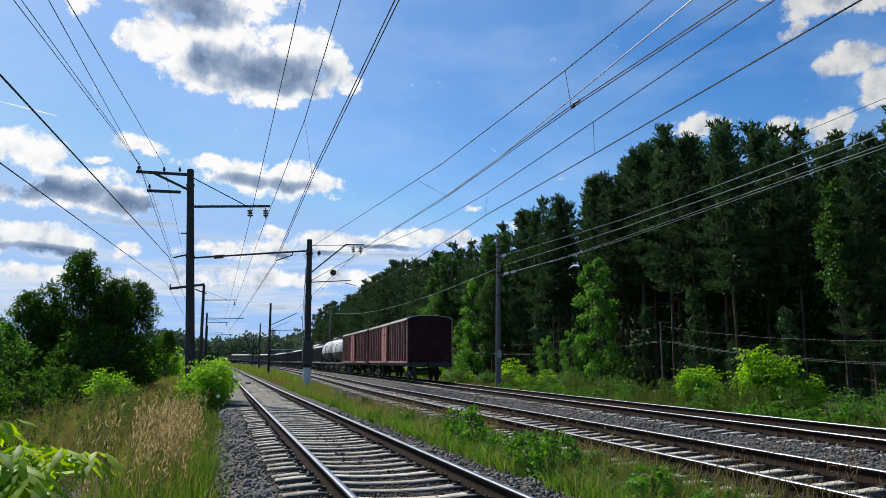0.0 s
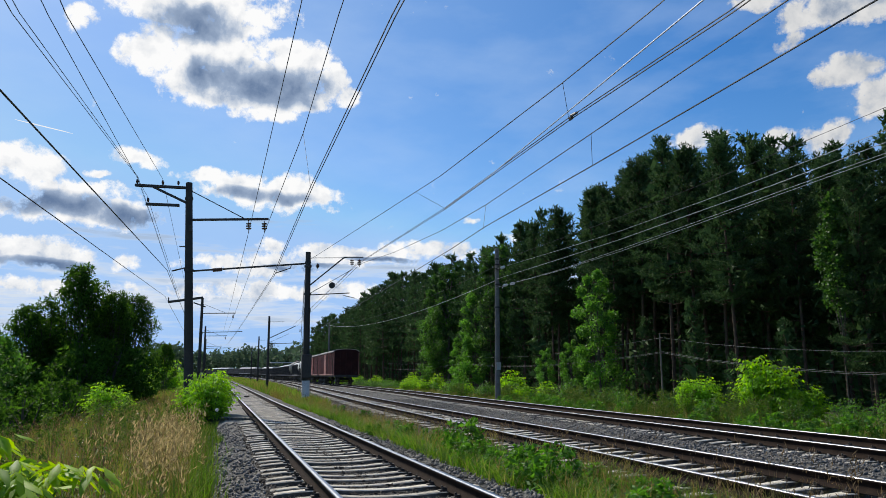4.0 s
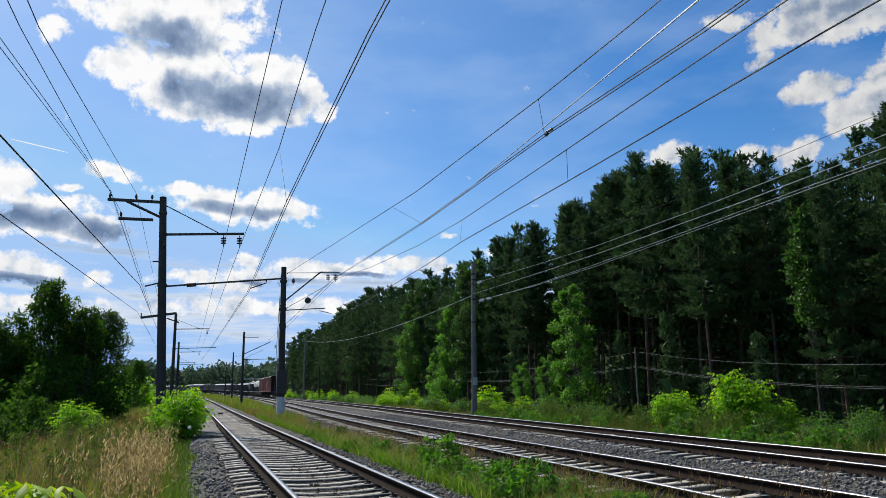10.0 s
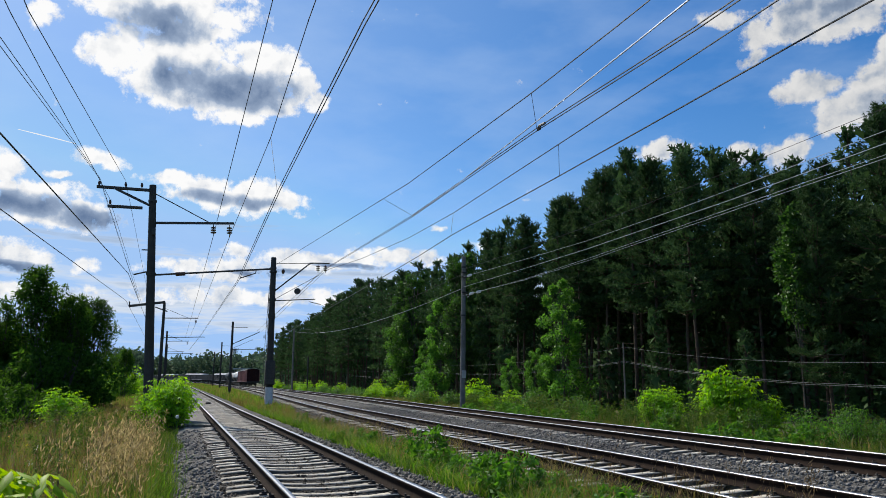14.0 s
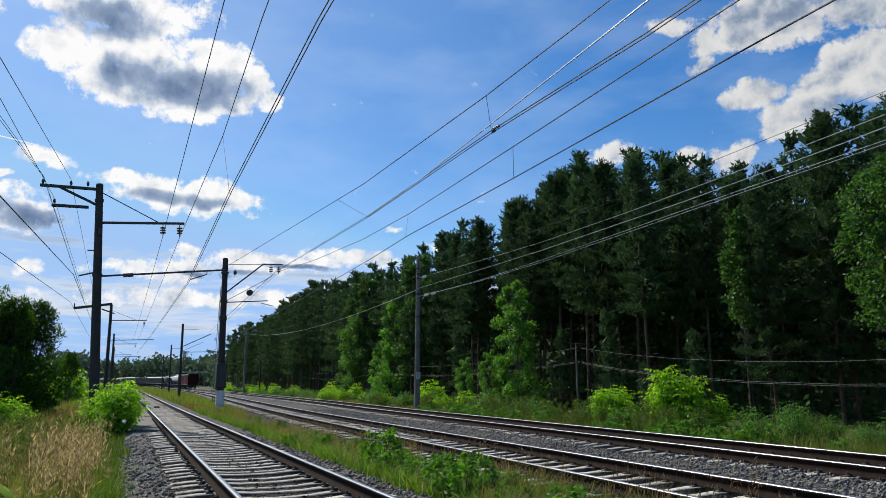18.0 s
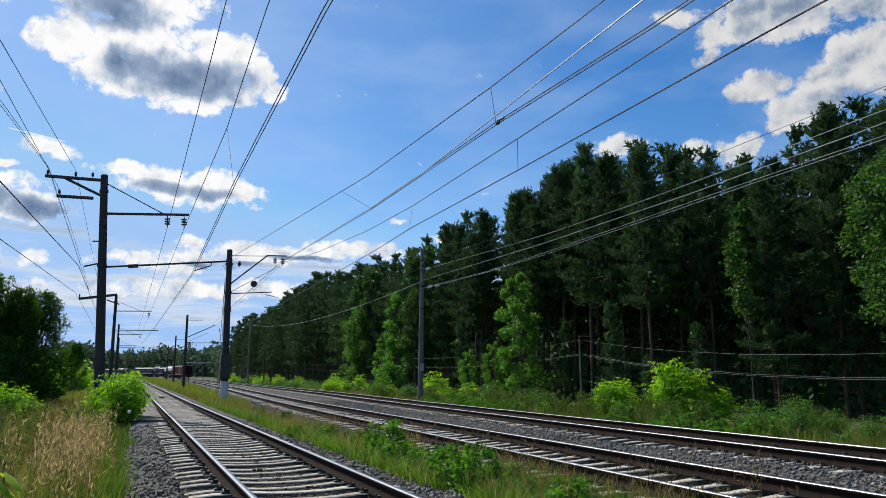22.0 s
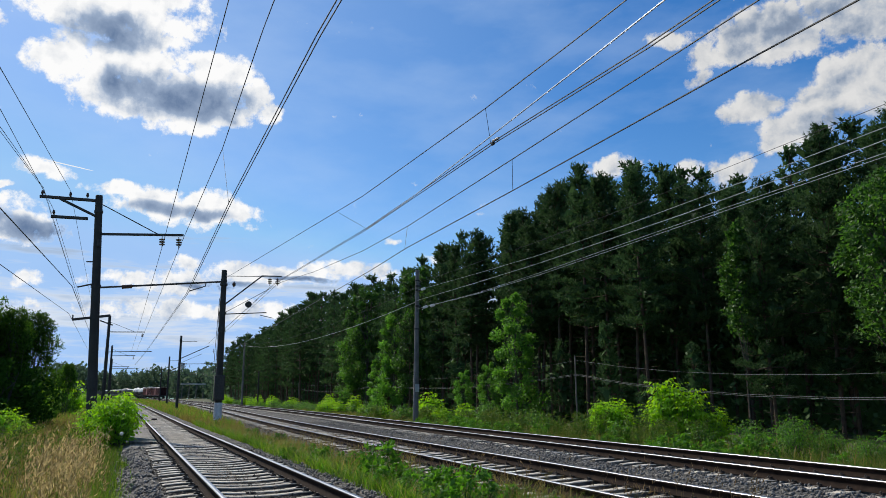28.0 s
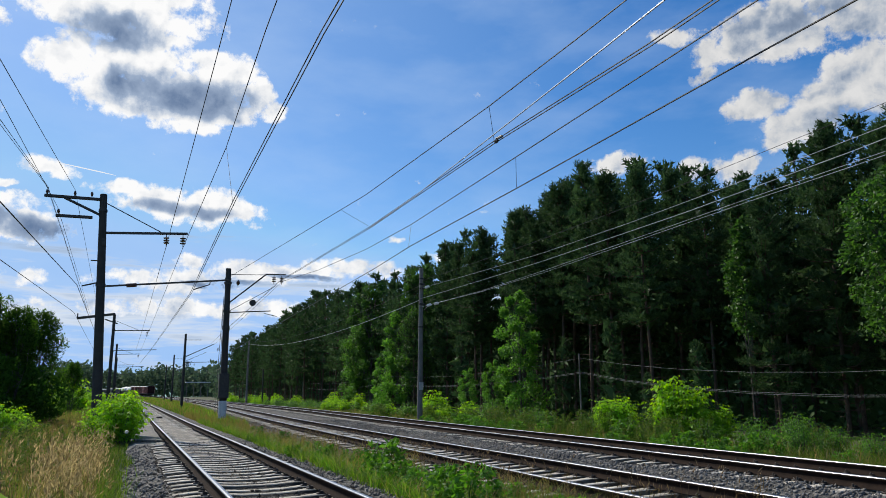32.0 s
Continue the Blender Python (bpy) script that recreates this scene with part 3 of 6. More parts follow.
# ---- ground, one sheet to the horizon ----
def build_ground():
    ys = np.concatenate([np.arange(-60, 60, 1.0), np.arange(60, 200, 3.0), np.arange(200, 460, 8.0), np.array([480, 520, 570, 640, 740, 900, 1200, 1700, 2500, 3500])])
    left = np.array([-3500, -1500, -600, -250, -120, -70, -40, -25, -18, -14, -12.5, -11.5, -10, -8.5, -7.2, -6.2, -5.2, -4.2, -3.2, -2.6, -2.2, -1.75, -1.3, -0.8, -0.4, 0, 0.4, 0.8, 1.3, 1.75, 2.4])
    rows = []
    for y in ys:
        a, b, c = float(track_a(y)), float(track_b(y)), float(track_c(y))
        mid = [a + 2.4 + (b - 2.2 - a - 2.4) * k for k in (0.33, 0.66, 1.0)]
        bed = [b - 1.75, b - 0.8, b, b + 0.8, b + 1.75, (b + c) / 2, c - 1.75, c - 0.8, c, c + 0.8, c + 1.75, c + 2.6, c + 3.4]
        right = [c + k for k in (5, 8, 12, 17, 23, 30, 40, 60, 100, 200, 450, 1200, 3500)]
        rows.append(np.array([*(left + a), *mid, *bed, *right]))
    X = np.stack(rows)
    Y = np.repeat(ys[:, None], X.shape[1], 1)
    Z = ground_z(X, Y)
    for i in range(X.shape[0]):
        for j in range(X.shape[1]):
            bed = 19 < j < 30 or 32 < j < 45
            if abs(X[i, j]) < 90 and Y[i, j] < 300 and not bed:
                Z[i, j] += 0.05 * noise.noise(Vector((X[i, j] * 0.9, Y[i, j] * 0.5, 0)))
    n, k = X.shape
    idx = np.arange(n * k).reshape(n, k)
    faces = np.stack([idx[:-1, :-1], idx[:-1, 1:], idx[1:, 1:], idx[1:, :-1]], -1).reshape(-1, 4)
    mats = np.zeros((n - 1, k - 1), int)
    nl = len(left)
    mats[:, 20:nl - 1] = 1
    mats[:, nl + 2:nl + 15] = 1
    far = np.repeat((ys[:-1] > 24)[:, None], k - 1, 1)
    inner = np.zeros_like(mats, bool)
    inner[:, 20:27] = True
    mats[inner & far & (np.repeat(ys[:-1][:, None], k - 1, 1) < 130)] = 2
    near = np.repeat((ys[:-1] < 21)[:, None], k - 1, 1)
    # darker bed between the sleepers of the first two tracks
    bed_dark = np.zeros_like(mats, bool)
    bed_dark[:, 22:28] = near[:, 22:28]
    bed_dark[:, nl + 3:nl + 7] = np.repeat((ys[:-1] < 80)[:, None], 4, 1)
    mats[bed_dark] = 3
    g = bulk("ground", np.stack([X, Y, Z], -1).reshape(-1, 3), faces, [M_SOIL, M_BALLAST, M_DUST, M_DARKBED], mat_ids=mats.ravel(), smooth=True)
    tagged(g, "grassy railway land with grey crushed-stone track beds", "ground", kind="structure")


build_ground()


# ---- tracks ----
RAIL = [(-0.066, -0.180), (0.066, -0.180), (0.066, -0.168), (0.012, -0.150), (0.009, -0.050), (0.036, -0.040), (0.037, -0.012), (0.026, 0.0), (-0.026, 0.0), (-0.037, -0.012), (-0.036, -0.040), (-0.009, -0.050), (-0.012, -0.150), (-0.066, -0.168)]


def along(axis, lift, y):
    """Place and heading on a track."""
    x = float(axis(y))
    d = float(axis(y + 0.5)) - float(axis(y - 0.5))
    return Vector((x, y, float(grade(y)) + lift)), math.atan2(-d, 1.0)


def rail_mesh(name, axis, lift, side, y0, y1, parent):
    ys = list(np.arange(y0, 60, 2.5)) + list(np.arange(60, y1, 7.0))
    verts = []
    for y in ys:
        p, h = along(axis, lift, y)
        nx, ny = math.cos(h), math.sin(h)
        for u, w in RAIL:
            verts.append((p.x + (side * 0.796 + u) * nx, p.y + (side * 0.796 + u) * ny, p.z + w))
    n = len(RAIL)
    faces, ids = [], []
    for i in range(len(ys) - 1):
        for k in range(n):
            faces.append((i * n + k, i * n + (k + 1) % n, (i + 1) * n + (k + 1) % n, (i + 1) * n + k))
            ids.append(1 if 6 <= k <= 8 else 0)
    return bulk(name, verts, faces, [M_RUST, M_STEEL], parent, mat_ids=ids)


def sleeper_shape():
    """A pre-stressed concrete sleeper: low waist, raised seats, sloped ends."""
    g = Geo()
    st = [(-1.35, 0.075, -0.002, 0.10), (-1.31, 0.09, 0.008, 0.115), (-1.05, 0.088, 0.027, 0.12), (-0.60, 0.088, 0.032, 0.12), (-0.36, 0.078, 0.012, 0.11), (0, 0.074, 0.004, 0.105)]
    st = st + [(-a, b, c, d) for a, b, c, d in st[-2::-1]]
    verts = []
    for x, top, z, bot in st:
        verts += [(x, -bot, -0.17), (x, -top, z - 0.012), (x, -top + 0.014, z), (x, top - 0.014, z), (x, top, z - 0.012), (x, bot, -0.17)]
    faces = []
    # sides and ends take the darker colour that holds their shade
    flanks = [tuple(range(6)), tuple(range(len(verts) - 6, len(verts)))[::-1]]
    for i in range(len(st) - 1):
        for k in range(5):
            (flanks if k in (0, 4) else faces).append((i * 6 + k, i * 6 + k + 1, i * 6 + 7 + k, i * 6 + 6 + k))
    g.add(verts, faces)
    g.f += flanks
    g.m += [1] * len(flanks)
    return g


def clip_shape(g, m):
    """Base plate, clips and bolts of one rail seat."""
    for x in (-0.12, 0.12):
        for c, s in (((x, 0, 0.010), (0.10, 0.11, 0.02)), ((x * 0.85, 0, 0.03), (0.06, 0.07, 0.035)), ((x * 1.05, 0, 0.04), (0.026, 0.026, 0.06))):
            k = len(g.v)
            g.box(c, s, 0.006)
            g.v[k:] = [tuple(m @ Vector(p)) for p in g.v[k:]]


def build_track(name, axis, lift, y0, y1, step, label, named):
    root = thing(name, label=label, category="railway track", group="railway tracks", kind="structure")
    for side in (-1, 1):
        rail_mesh("rail", axis, lift, side, y0, y1, root)
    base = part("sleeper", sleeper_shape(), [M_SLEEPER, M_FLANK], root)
    me = base.data
    bpy.data.objects.remove(base)
    rest, clips = Geo(), Geo()
    y, k = y0, 0
    while y < min(y1, 330):
        p, h = along(axis, lift - 0.215, y)
        m = Matrix.Translation(p) @ Matrix.Rotation(h + RNG.normal(0, 0.009), 4, "Z") @ Matrix.Rotation(RNG.normal(0, 0.006), 4, "Y") @ Matrix.Translation((RNG.normal(0, 0.015), RNG.normal(0, 0.012), RNG.normal(0, 0.006)))
        if 2 < y < named:
            ob = new("sleeper", me)
            ob.parent, ob.matrix_basis = root, m
        elif y < 2 or y < named + 60:
            rest.add([m @ v.co for v in me.vertices], [tuple(q.vertices) for q in me.polygons])
            rest.m[-len(me.polygons):] = [q.material_index for q in me.polygons]
        if 3 < y < (20 if lift else 36):
            for s in (-1, 1):
                clip_shape(clips, m @ Matrix.Translation((s * 0.796, 0, 0.03)))
        y += step
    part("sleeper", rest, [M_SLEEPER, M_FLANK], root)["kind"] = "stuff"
    part("rail_fastening", clips, M_CLIP, root)["kind"] = "stuff"
    return root


build_track("track_1", track_a, 0.0, -12, 400, 0.545, "straight track of worn steel rails on dusty concrete sleepers", 95)
build_track("track_2", track_b, 0.0, -12, 700, 0.545, "main track of polished steel rails on pale concrete sleepers", 75)
build_track("track_3", track_c, RISE_C, -12, 700, 0.545, "main track of polished steel rails bedded in grey ballast", 75)


# ---- ballast stones ----
def stones(name, centres, size, label, mat=None):
    """Broken stones: crooked octahedra."""
    n = len(centres)
    base = np.array([(1, 0, 0), (-1, 0, 0), (0, 1, 0), (0, -1, 0), (0, 0, 1), (0, 0, -1)], float)
    tri = np.array([(0, 2, 4), (2, 1, 4), (1, 3, 4), (3, 0, 4), (2, 0, 5), (1, 2, 5), (3, 1, 5), (0, 3, 5)])
    v = base[None] * RNG.uniform(0.4, 1.25, (n, 6, 1)) + RNG.normal(0, 0.22, (n, 6, 3))
    q = RNG.normal(size=(n, 4))
    q /= np.linalg.norm(q, axis=1)[:, None]
    w, x, y, z = q.T
    r = np.stack([np.stack([1 - 2 * (y * y + z * z), 2 * (x * y - z * w), 2 * (x * z + y * w)], -1), np.stack([2 * (x * y + z * w), 1 - 2 * (x * x + z * z), 2 * (y * z - x * w)], -1), np.stack([2 * (x * z - y * w), 2 * (y * z + x * w), 1 - 2 * (x * x + y * y)], -1)], 1)
    v = np.einsum("nij,nkj->nki", r, v) * (size * RNG.uniform(0.55, 1.35, (n, 1, 1))) + centres[:, None]
    f = (tri[None] + 6 * np.arange(n)[:, None, None]).reshape(-1, 3)
    return tagged(bulk(name, v.reshape(-1, 3), f, mat or M_STONE), label, "ballast", kind="stuff")


def spread(n, x0, x1, y0, y1, power=1.6):
    """Random places, thinning out with distance."""
    t = RNG.random(n) ** power
    y = y0 + (y1 - y0) * t
    return x0 + (x1 - x0) * RNG.random(n), y


def build_ballast():
    x, y = spread(16000, -0.15, 4.3, 4.6, 28.5, 1.35)
    x2, y2 = spread(27000, 0.68, 3.48, 4.6, 27.5, 1.25)
    x, y = np.concatenate([x, x2]), np.concatenate([y, y2])
    keep = ~((np.abs(np.abs(x - 2.08) - 0.796) < 0.08)) & (RNG.random(len(x)) < np.clip((26.5 - y) / 8, 0, 1))
    x, y = x[keep], y[keep]
    z = ground_z(x, y) + np.where(np.abs(x - 2.08) < 1.4, RNG.uniform(-0.034, 0.002, len(x)), RNG.uniform(-0.02, 0.025, len(x)))
    inner = np.abs(x - 2.08) < 1.42
    c = np.stack([x, y, z], -1)
    stones("ballast_stones", c[inner], 0.031, "dark crushed stones between the sleepers", M_DARKSTONE)
    stones("ballast_stones", c[~inner], 0.037, "loose grey crushed stones beside the sleepers")
    u, y = spread(46000, -2.1, 7.4, 6.0, 46, 1.5)
    b = track_b(y)
    c = track_c(y)
    x = b + u * (c - b + 2.3) / 5.9
    keep = (np.abs(np.abs(x - b) - 0.796) > 0.08) & (np.abs(np.abs(x - c) - 0.796) > 0.08)
    x, y = x[keep], y[keep]
    b, c = track_b(y), track_c(y)
    z = ground_z(x, y) + np.where(np.abs(x - b) < 1.5, RNG.uniform(-0.018, 0.012, len(x)), RNG.uniform(-0.02, 0.028, len(x)))
    z = z - np.where(np.abs(x - c) < 0.72, 0.014, 0)
    dark = np.abs(x - b) < 1.42
    p = np.stack([x, y, z], -1)
    stones("ballast_stones", p[dark], 0.032, "dark crushed stones between the sleepers", M_DARKSTONE)
    stones("ballast_stones", p[~dark], 0.032, "heaped grey crushed stones on the main line's bed")


build_ballast()


# ---- masts and overhead line ----
def disc_stack(g, top, n, r=0.13, gap=0.13):
    """A hanging string of insulator discs."""
    x, y, z = top
    g.tube([(x, y, z + 0.1), (x, y, z - n * gap - 0.1)], 0.02, 6)
    for i in range(n):
        zz = z - i * gap
        g.tube([(x, y, zz), (x, y, zz - 0.03), (x, y, zz - 0.07)], [0.04, r, r * 0.85], 10)


def bar(a, b, r):
    return Geo().tube([a, b], r, 6)


def steel(parent, name, a, b, w=0.09):
    """A square steel bar between two points."""
    a, b = Vector(a), Vector(b)
    d = b - a
    q = d.to_track_quat("X", "Z").to_matrix()
    return part(name, Geo().box((a + b) / 2, (d.length, w, w), 0.012, q), M_IRON, parent)


def mast(name, x, y, top, r0, r1, lean=0.0, mat=None, white=0.0, label="", foot=-0.5):
    """A round tapered concrete mast; lean in degrees to the side."""
    base = float(ground_z(x, y)) + foot * 0.2
    root = thing(name, pose(x, y, base, 0, lean, 0), label, "railway mast", "overhead line masts")
    h = top - base
    g = Geo().tube([(0, 0, -0.4), (0, 0, h * 0.5), (0, 0, h - 0.02), (0, 0, h)], [r0, (r0 + r1) / 2, r1, r1 * 0.9], 18)
    part("shaft", g, mat or M_CONCRETE, root, smooth=False)
    if white:
        part("painted_foot", Geo().tube([(0, 0, -0.3), (0, 0, white)], r0 + 0.012, 18), M_WHITEWASH, root, "whitewashed foot")
    for z in (h * 0.93, h * 0.62):
        part("band", Geo().tube([(0, 0, z - 0.05), (0, 0, z + 0.05)], r1 + (r0 - r1) * (1 - z / h) + 0.03, 18), M_IRON, root)
    return root, base


def build_mast_near():
    """Mast of the first track with line arms on its back."""
    root, base = mast("catenary_mast", -1.10, 34, 9.82, 0.215, 0.145, -2.7, M_DARKMAST, label="tall dark round concrete mast with steel line arms")
    z = lambda v: v - base
    X = lambda v: v + 1.5
    steel(root, "bracket", (0, 0, z(8.13)), (X(1.95), 0, z(8.2)), 0.10)
    part("stay", bar((0, 0, z(9.5)), (X(0.9), 0, z(8.2)), 0.022), M_IRON, root)
    steel(root, "registration_tube", (0, 0, z(5.83)), (X(3.72), 0, z(6.14)), 0.075)
    part("registration_insulator", Geo().tube([(X(-0.5), 0, z(5.87)), (X(-0.1), 0, z(5.9))], 0.085, 10), M_PORCELAIN, root)
    steel(root, "steady_arm", (X(2.92), 0, z(6.07)), (X(2.90), 0, z(5.93)), 0.04)
    steel(root, "steady_arm", (X(2.92), 0, z(5.94)), (X(2.2), 0, z(5.70)), 0.045)
    for x in (1.06, 1.75):
        g = Geo()
        disc_stack(g, (X(x), 0, z(8.02)), 3, 0.13, 0.11)
        part("insulator_string", g, M_PORCELAIN, root)
    steel(root, "line_arm", (X(-3.75), 0, z(9.66)), (0, 0, z(9.58)), 0.12)
    steel(root, "line_arm_brace", (X(-3.0), 0, z(9.6)), (0, 0, z(8.85)), 0.10)
    steel(root, "line_arm", (X(-3.3), 0, z(8.82)), (X(-1.9), 0, z(8.78)), 0.12)
    for x, zz in ((-3.65, 9.72), (-2.6, 9.70), (-1.95, 9.70), (-3.2, 8.9)):
        part("pin_insulator", Geo().tube([(X(x), 0, z(zz)), (X(x), 0, z(zz + 0.1)), (X(x), 0, z(zz + 0.2))], [0.03, 0.06, 0.035], 8), M_PORCELAIN, root)
    steel(root, "spur", (X(-1.9), 0, z(6.93)), (0, 0, z(6.93)), 0.05)
    steel(root, "spur", (X(-2.2), 0, z(5.85)), (0, 0, z(6.02)), 0.06)
    steel(root, "spur", (X(-2.35), 0, z(4.50)), (X(-0.9), 0, z(4.66)), 0.10)
    steel(root, "spur_tip", (X(-2.32), 0, z(4.5)), (X(-2.32), 0, z(4.7)), 0.05)
    steel(root, "spur_brace", (X(-1.3), 0, z(4.45)), (X(-0.8), 0, z(4.25)), 0.05)
    part("clamp_box", Geo().box((X(-1.42), -0.2, z(7.7)), (0.16, 0.12, 0.3), 0.02), M_IRON, root)


def build_mast_middle():
    """Mast of the second track, with a whitewashed foot."""
    root, base = mast("catenary_mast", 5.38, 48, 9.23, 0.235, 0.165, -0.4, M_DARKMAST, 1.5, "dark round concrete mast with whitewashed foot and cantilever")
    z = lambda v: v - base
    X = lambda v: v - 5.38
    steel(root, "cantilever", (0, 0, z(6.95)), (X(7.75), 0, z(8.98)), 0.085)
    steel(root, "cantilever", (X(7.7), 0, z(8.98)), (X(9.0), 0, z(9.02)), 0.07)
    part("stay", bar((0, 0, z(8.85)), (X(7.9), 0, z(8.95)), 0.02), M_IRON, root)
    for x in (8.25, 8.74):
        g = Geo()
        disc_stack(g, (X(x), 0, z(8.82)), 3, 0.14, 0.12)
        part("insulator_string", g, M_PORCELAIN, root)
    part("stay_insulator", Geo().tube([(X(5.9), 0, z(8.35)), (X(6.0), 0, z(8.35)), (X(6.1), 0, z(8.35))], [0.05, 0.2, 0.08], 10), M_PORCELAIN, root)
    part("counterweight_pulley", Geo().tube([(X(6.95), -0.06, z(7.10)), (X(6.95), 0.06, z(7.10))], 0.2, 14), M_IRON, root)
    part("tension_cable", bar((0, 0, z(6.45)), (X(8.3), 0, z(8.2)), 0.018), M_WIRE, root)
    steel(root, "registration_tube", (0, 0, z(6.43)), (X(8.1), 0, z(6.62)), 0.06)
    steel(root, "steady_arm", (X(7.7), 0, z(6.45)), (X(8.5), 0, z(6.28)), 0.04)
    part("junction_box", Geo().box((0.0, -0.1, z(1.9)), (0.60, 0.56, 1.5), 0.04), M_IRON, root)
    for zz in (8.3, 6.5, 5.4):
        part("band", Geo().tube([(0, 0, z(zz) - 0.07), (0, 0, z(zz) + 0.07)], 0.235, 16), M_IRON, root)
    for dx in (-0.32, -0.45):
        part("earth_cable", Geo().tube([(dx, -0.2, z(0.3)), (dx * 0.8, -0.2, z(4.0)), (-0.22, -0.1, z(7.4))], 0.016, 5), M_WIRE, root)


def build_mast_forest():
    """Feeder mast beyond the third track."""
    root, base = mast("feeder_mast", 18.3, 48, 10.06, 0.20, 0.14, 0.6, M_CONCRETE, label="grey round concrete mast carrying sagging feeder cables")
    z = lambda v: v - base
    for i, zz in enumerate((8.9, 8.6, 7.5)):
        part("cable_clamp", Geo().box((0, -0.2, z(zz)), (0.42, 0.1, 0.12), 0.02), M_IRON, root)
    for dy, zz in ((-1.3, 7.28), (-2.6, 7.24), (-0.9, 8.57)):
        g = Geo()
        for i in range(5):
            y = dy - 0.11 * i
            g.tube([(0, y, z(zz)), (0, y - 0.03, z(zz)), (0, y - 0.07, z(zz))], [0.03, 0.10, 0.05], 8)
        part("strain_insulator", g, M_WHITEWASH, root, "pale glazed strain insulator")
    part("number_plate", Geo().box((0, -0.21, z(1.9)), (0.3, 0.02, 0.5), 0.005), M_GREYWIRE, root)


def cantilever_mast(x, y, top, r0, r1, side, arm, label, tilted=False):
    """A plain far mast with one arm over its track."""
    root, base = mast("catenary_mast", x, y, top, r0, r1, 0, M_DARKMAST, label=label)
    z = lambda v: v - base
    g = top - 10.0
    if tilted:
        steel(root, "cantilever", (0, 0, z(6.9 + g)), (side * arm * 0.8, 0, z(8.7 + g)), 0.10)
        part("stay", bar((0, 0, z(9.2 + g)), (side * arm * 0.45, 0, z(9.25 + g)), 0.03), M_IRON, root)
        part("stay", bar((0, 0, z(6.3 + g)), (side * arm * 0.6, 0, z(7.6 + g)), 0.025), M_IRON, root)
    else:
        steel(root, "bracket", (0, 0, z(8.3 + g)), (side * arm, 0, z(8.4 + g)), 0.09)
        part("stay", bar((0, 0, z(9.4 + g)), (side * arm * 0.7, 0, z(8.4 + g)), 0.02), M_IRON, root)
    steel(root, "registration_tube", (0, 0, z(6.2 + g)), (side * (arm + 0.8), 0, z(6.35 + g)), 0.07)
    gg = Geo()
    disc_stack(gg, (side * arm * 0.93, 0, z(8.2 + g)), 3)
    part("insulator_string", gg, M_PORCELAIN, root)


def wire(points, r=0.011, mat=None, name="overhead_wire", label="thin dark overhead wire hung between masts", sag=0.0, parent=None, sides=5):
    """A wire through points, with sag between the first and the last."""
    pts = []
    for a, b in zip(points[:-1], points[1:]):
        a, b = Vector(a), Vector(b)
        n = max(2, int((b - a).length / 5))
        for i in range(n):
            t = i / n
            p = a.lerp(b, t)
            p.z -= 4 * sag * t * (1 - t)
            pts.append(p)
    pts.append(Vector(points[-1]))
    ob = part(name, Geo().tube(pts, r, sides), mat or M_WIRE, parent)
    if not parent:
        tagged(ob, label, "wire", "overhead wires")
    return ob


build_mast_near()
build_mast_middle()
build_mast_forest()
LINE_A, LINE_B = "dark concrete mast with a bracket over the first track", "slim dark concrete mast beside the main line"
cantilever_mast(-1.95, 86, 9.9, 0.2, 0.14, 1, 3.6, LINE_A)
cantilever_mast(-2.3, 134, 9.9, 0.2, 0.14, 1, 3.6, LINE_A)
cantilever_mast(-2.9, 182, 10.0, 0.2, 0.14, 1, 3.6, LINE_A)
cantilever_mast(6.6, 106, 9.6, 0.2, 0.14, 1, 4.6, LINE_B, True)
cantilever_mast(8.3, 166, 9.9, 0.2, 0.14, 1, 4.4, LINE_B, True)
cantilever_mast(9.4, 226, 10.2, 0.2, 0.14, 1, 4.4, LINE_B, True)
FEEDER_END, _ = mast("feeder_mast", 18.8, 133, 10.8, 0.2, 0.14, 0, M_CONCRETE, label="grey concrete mast at the far end of the feeder cables")
mast("line_post", 22.6, 140, 6.2, 0.16, 0.12, 0, M_DARKMAST, label="short dark post beyond the main line")


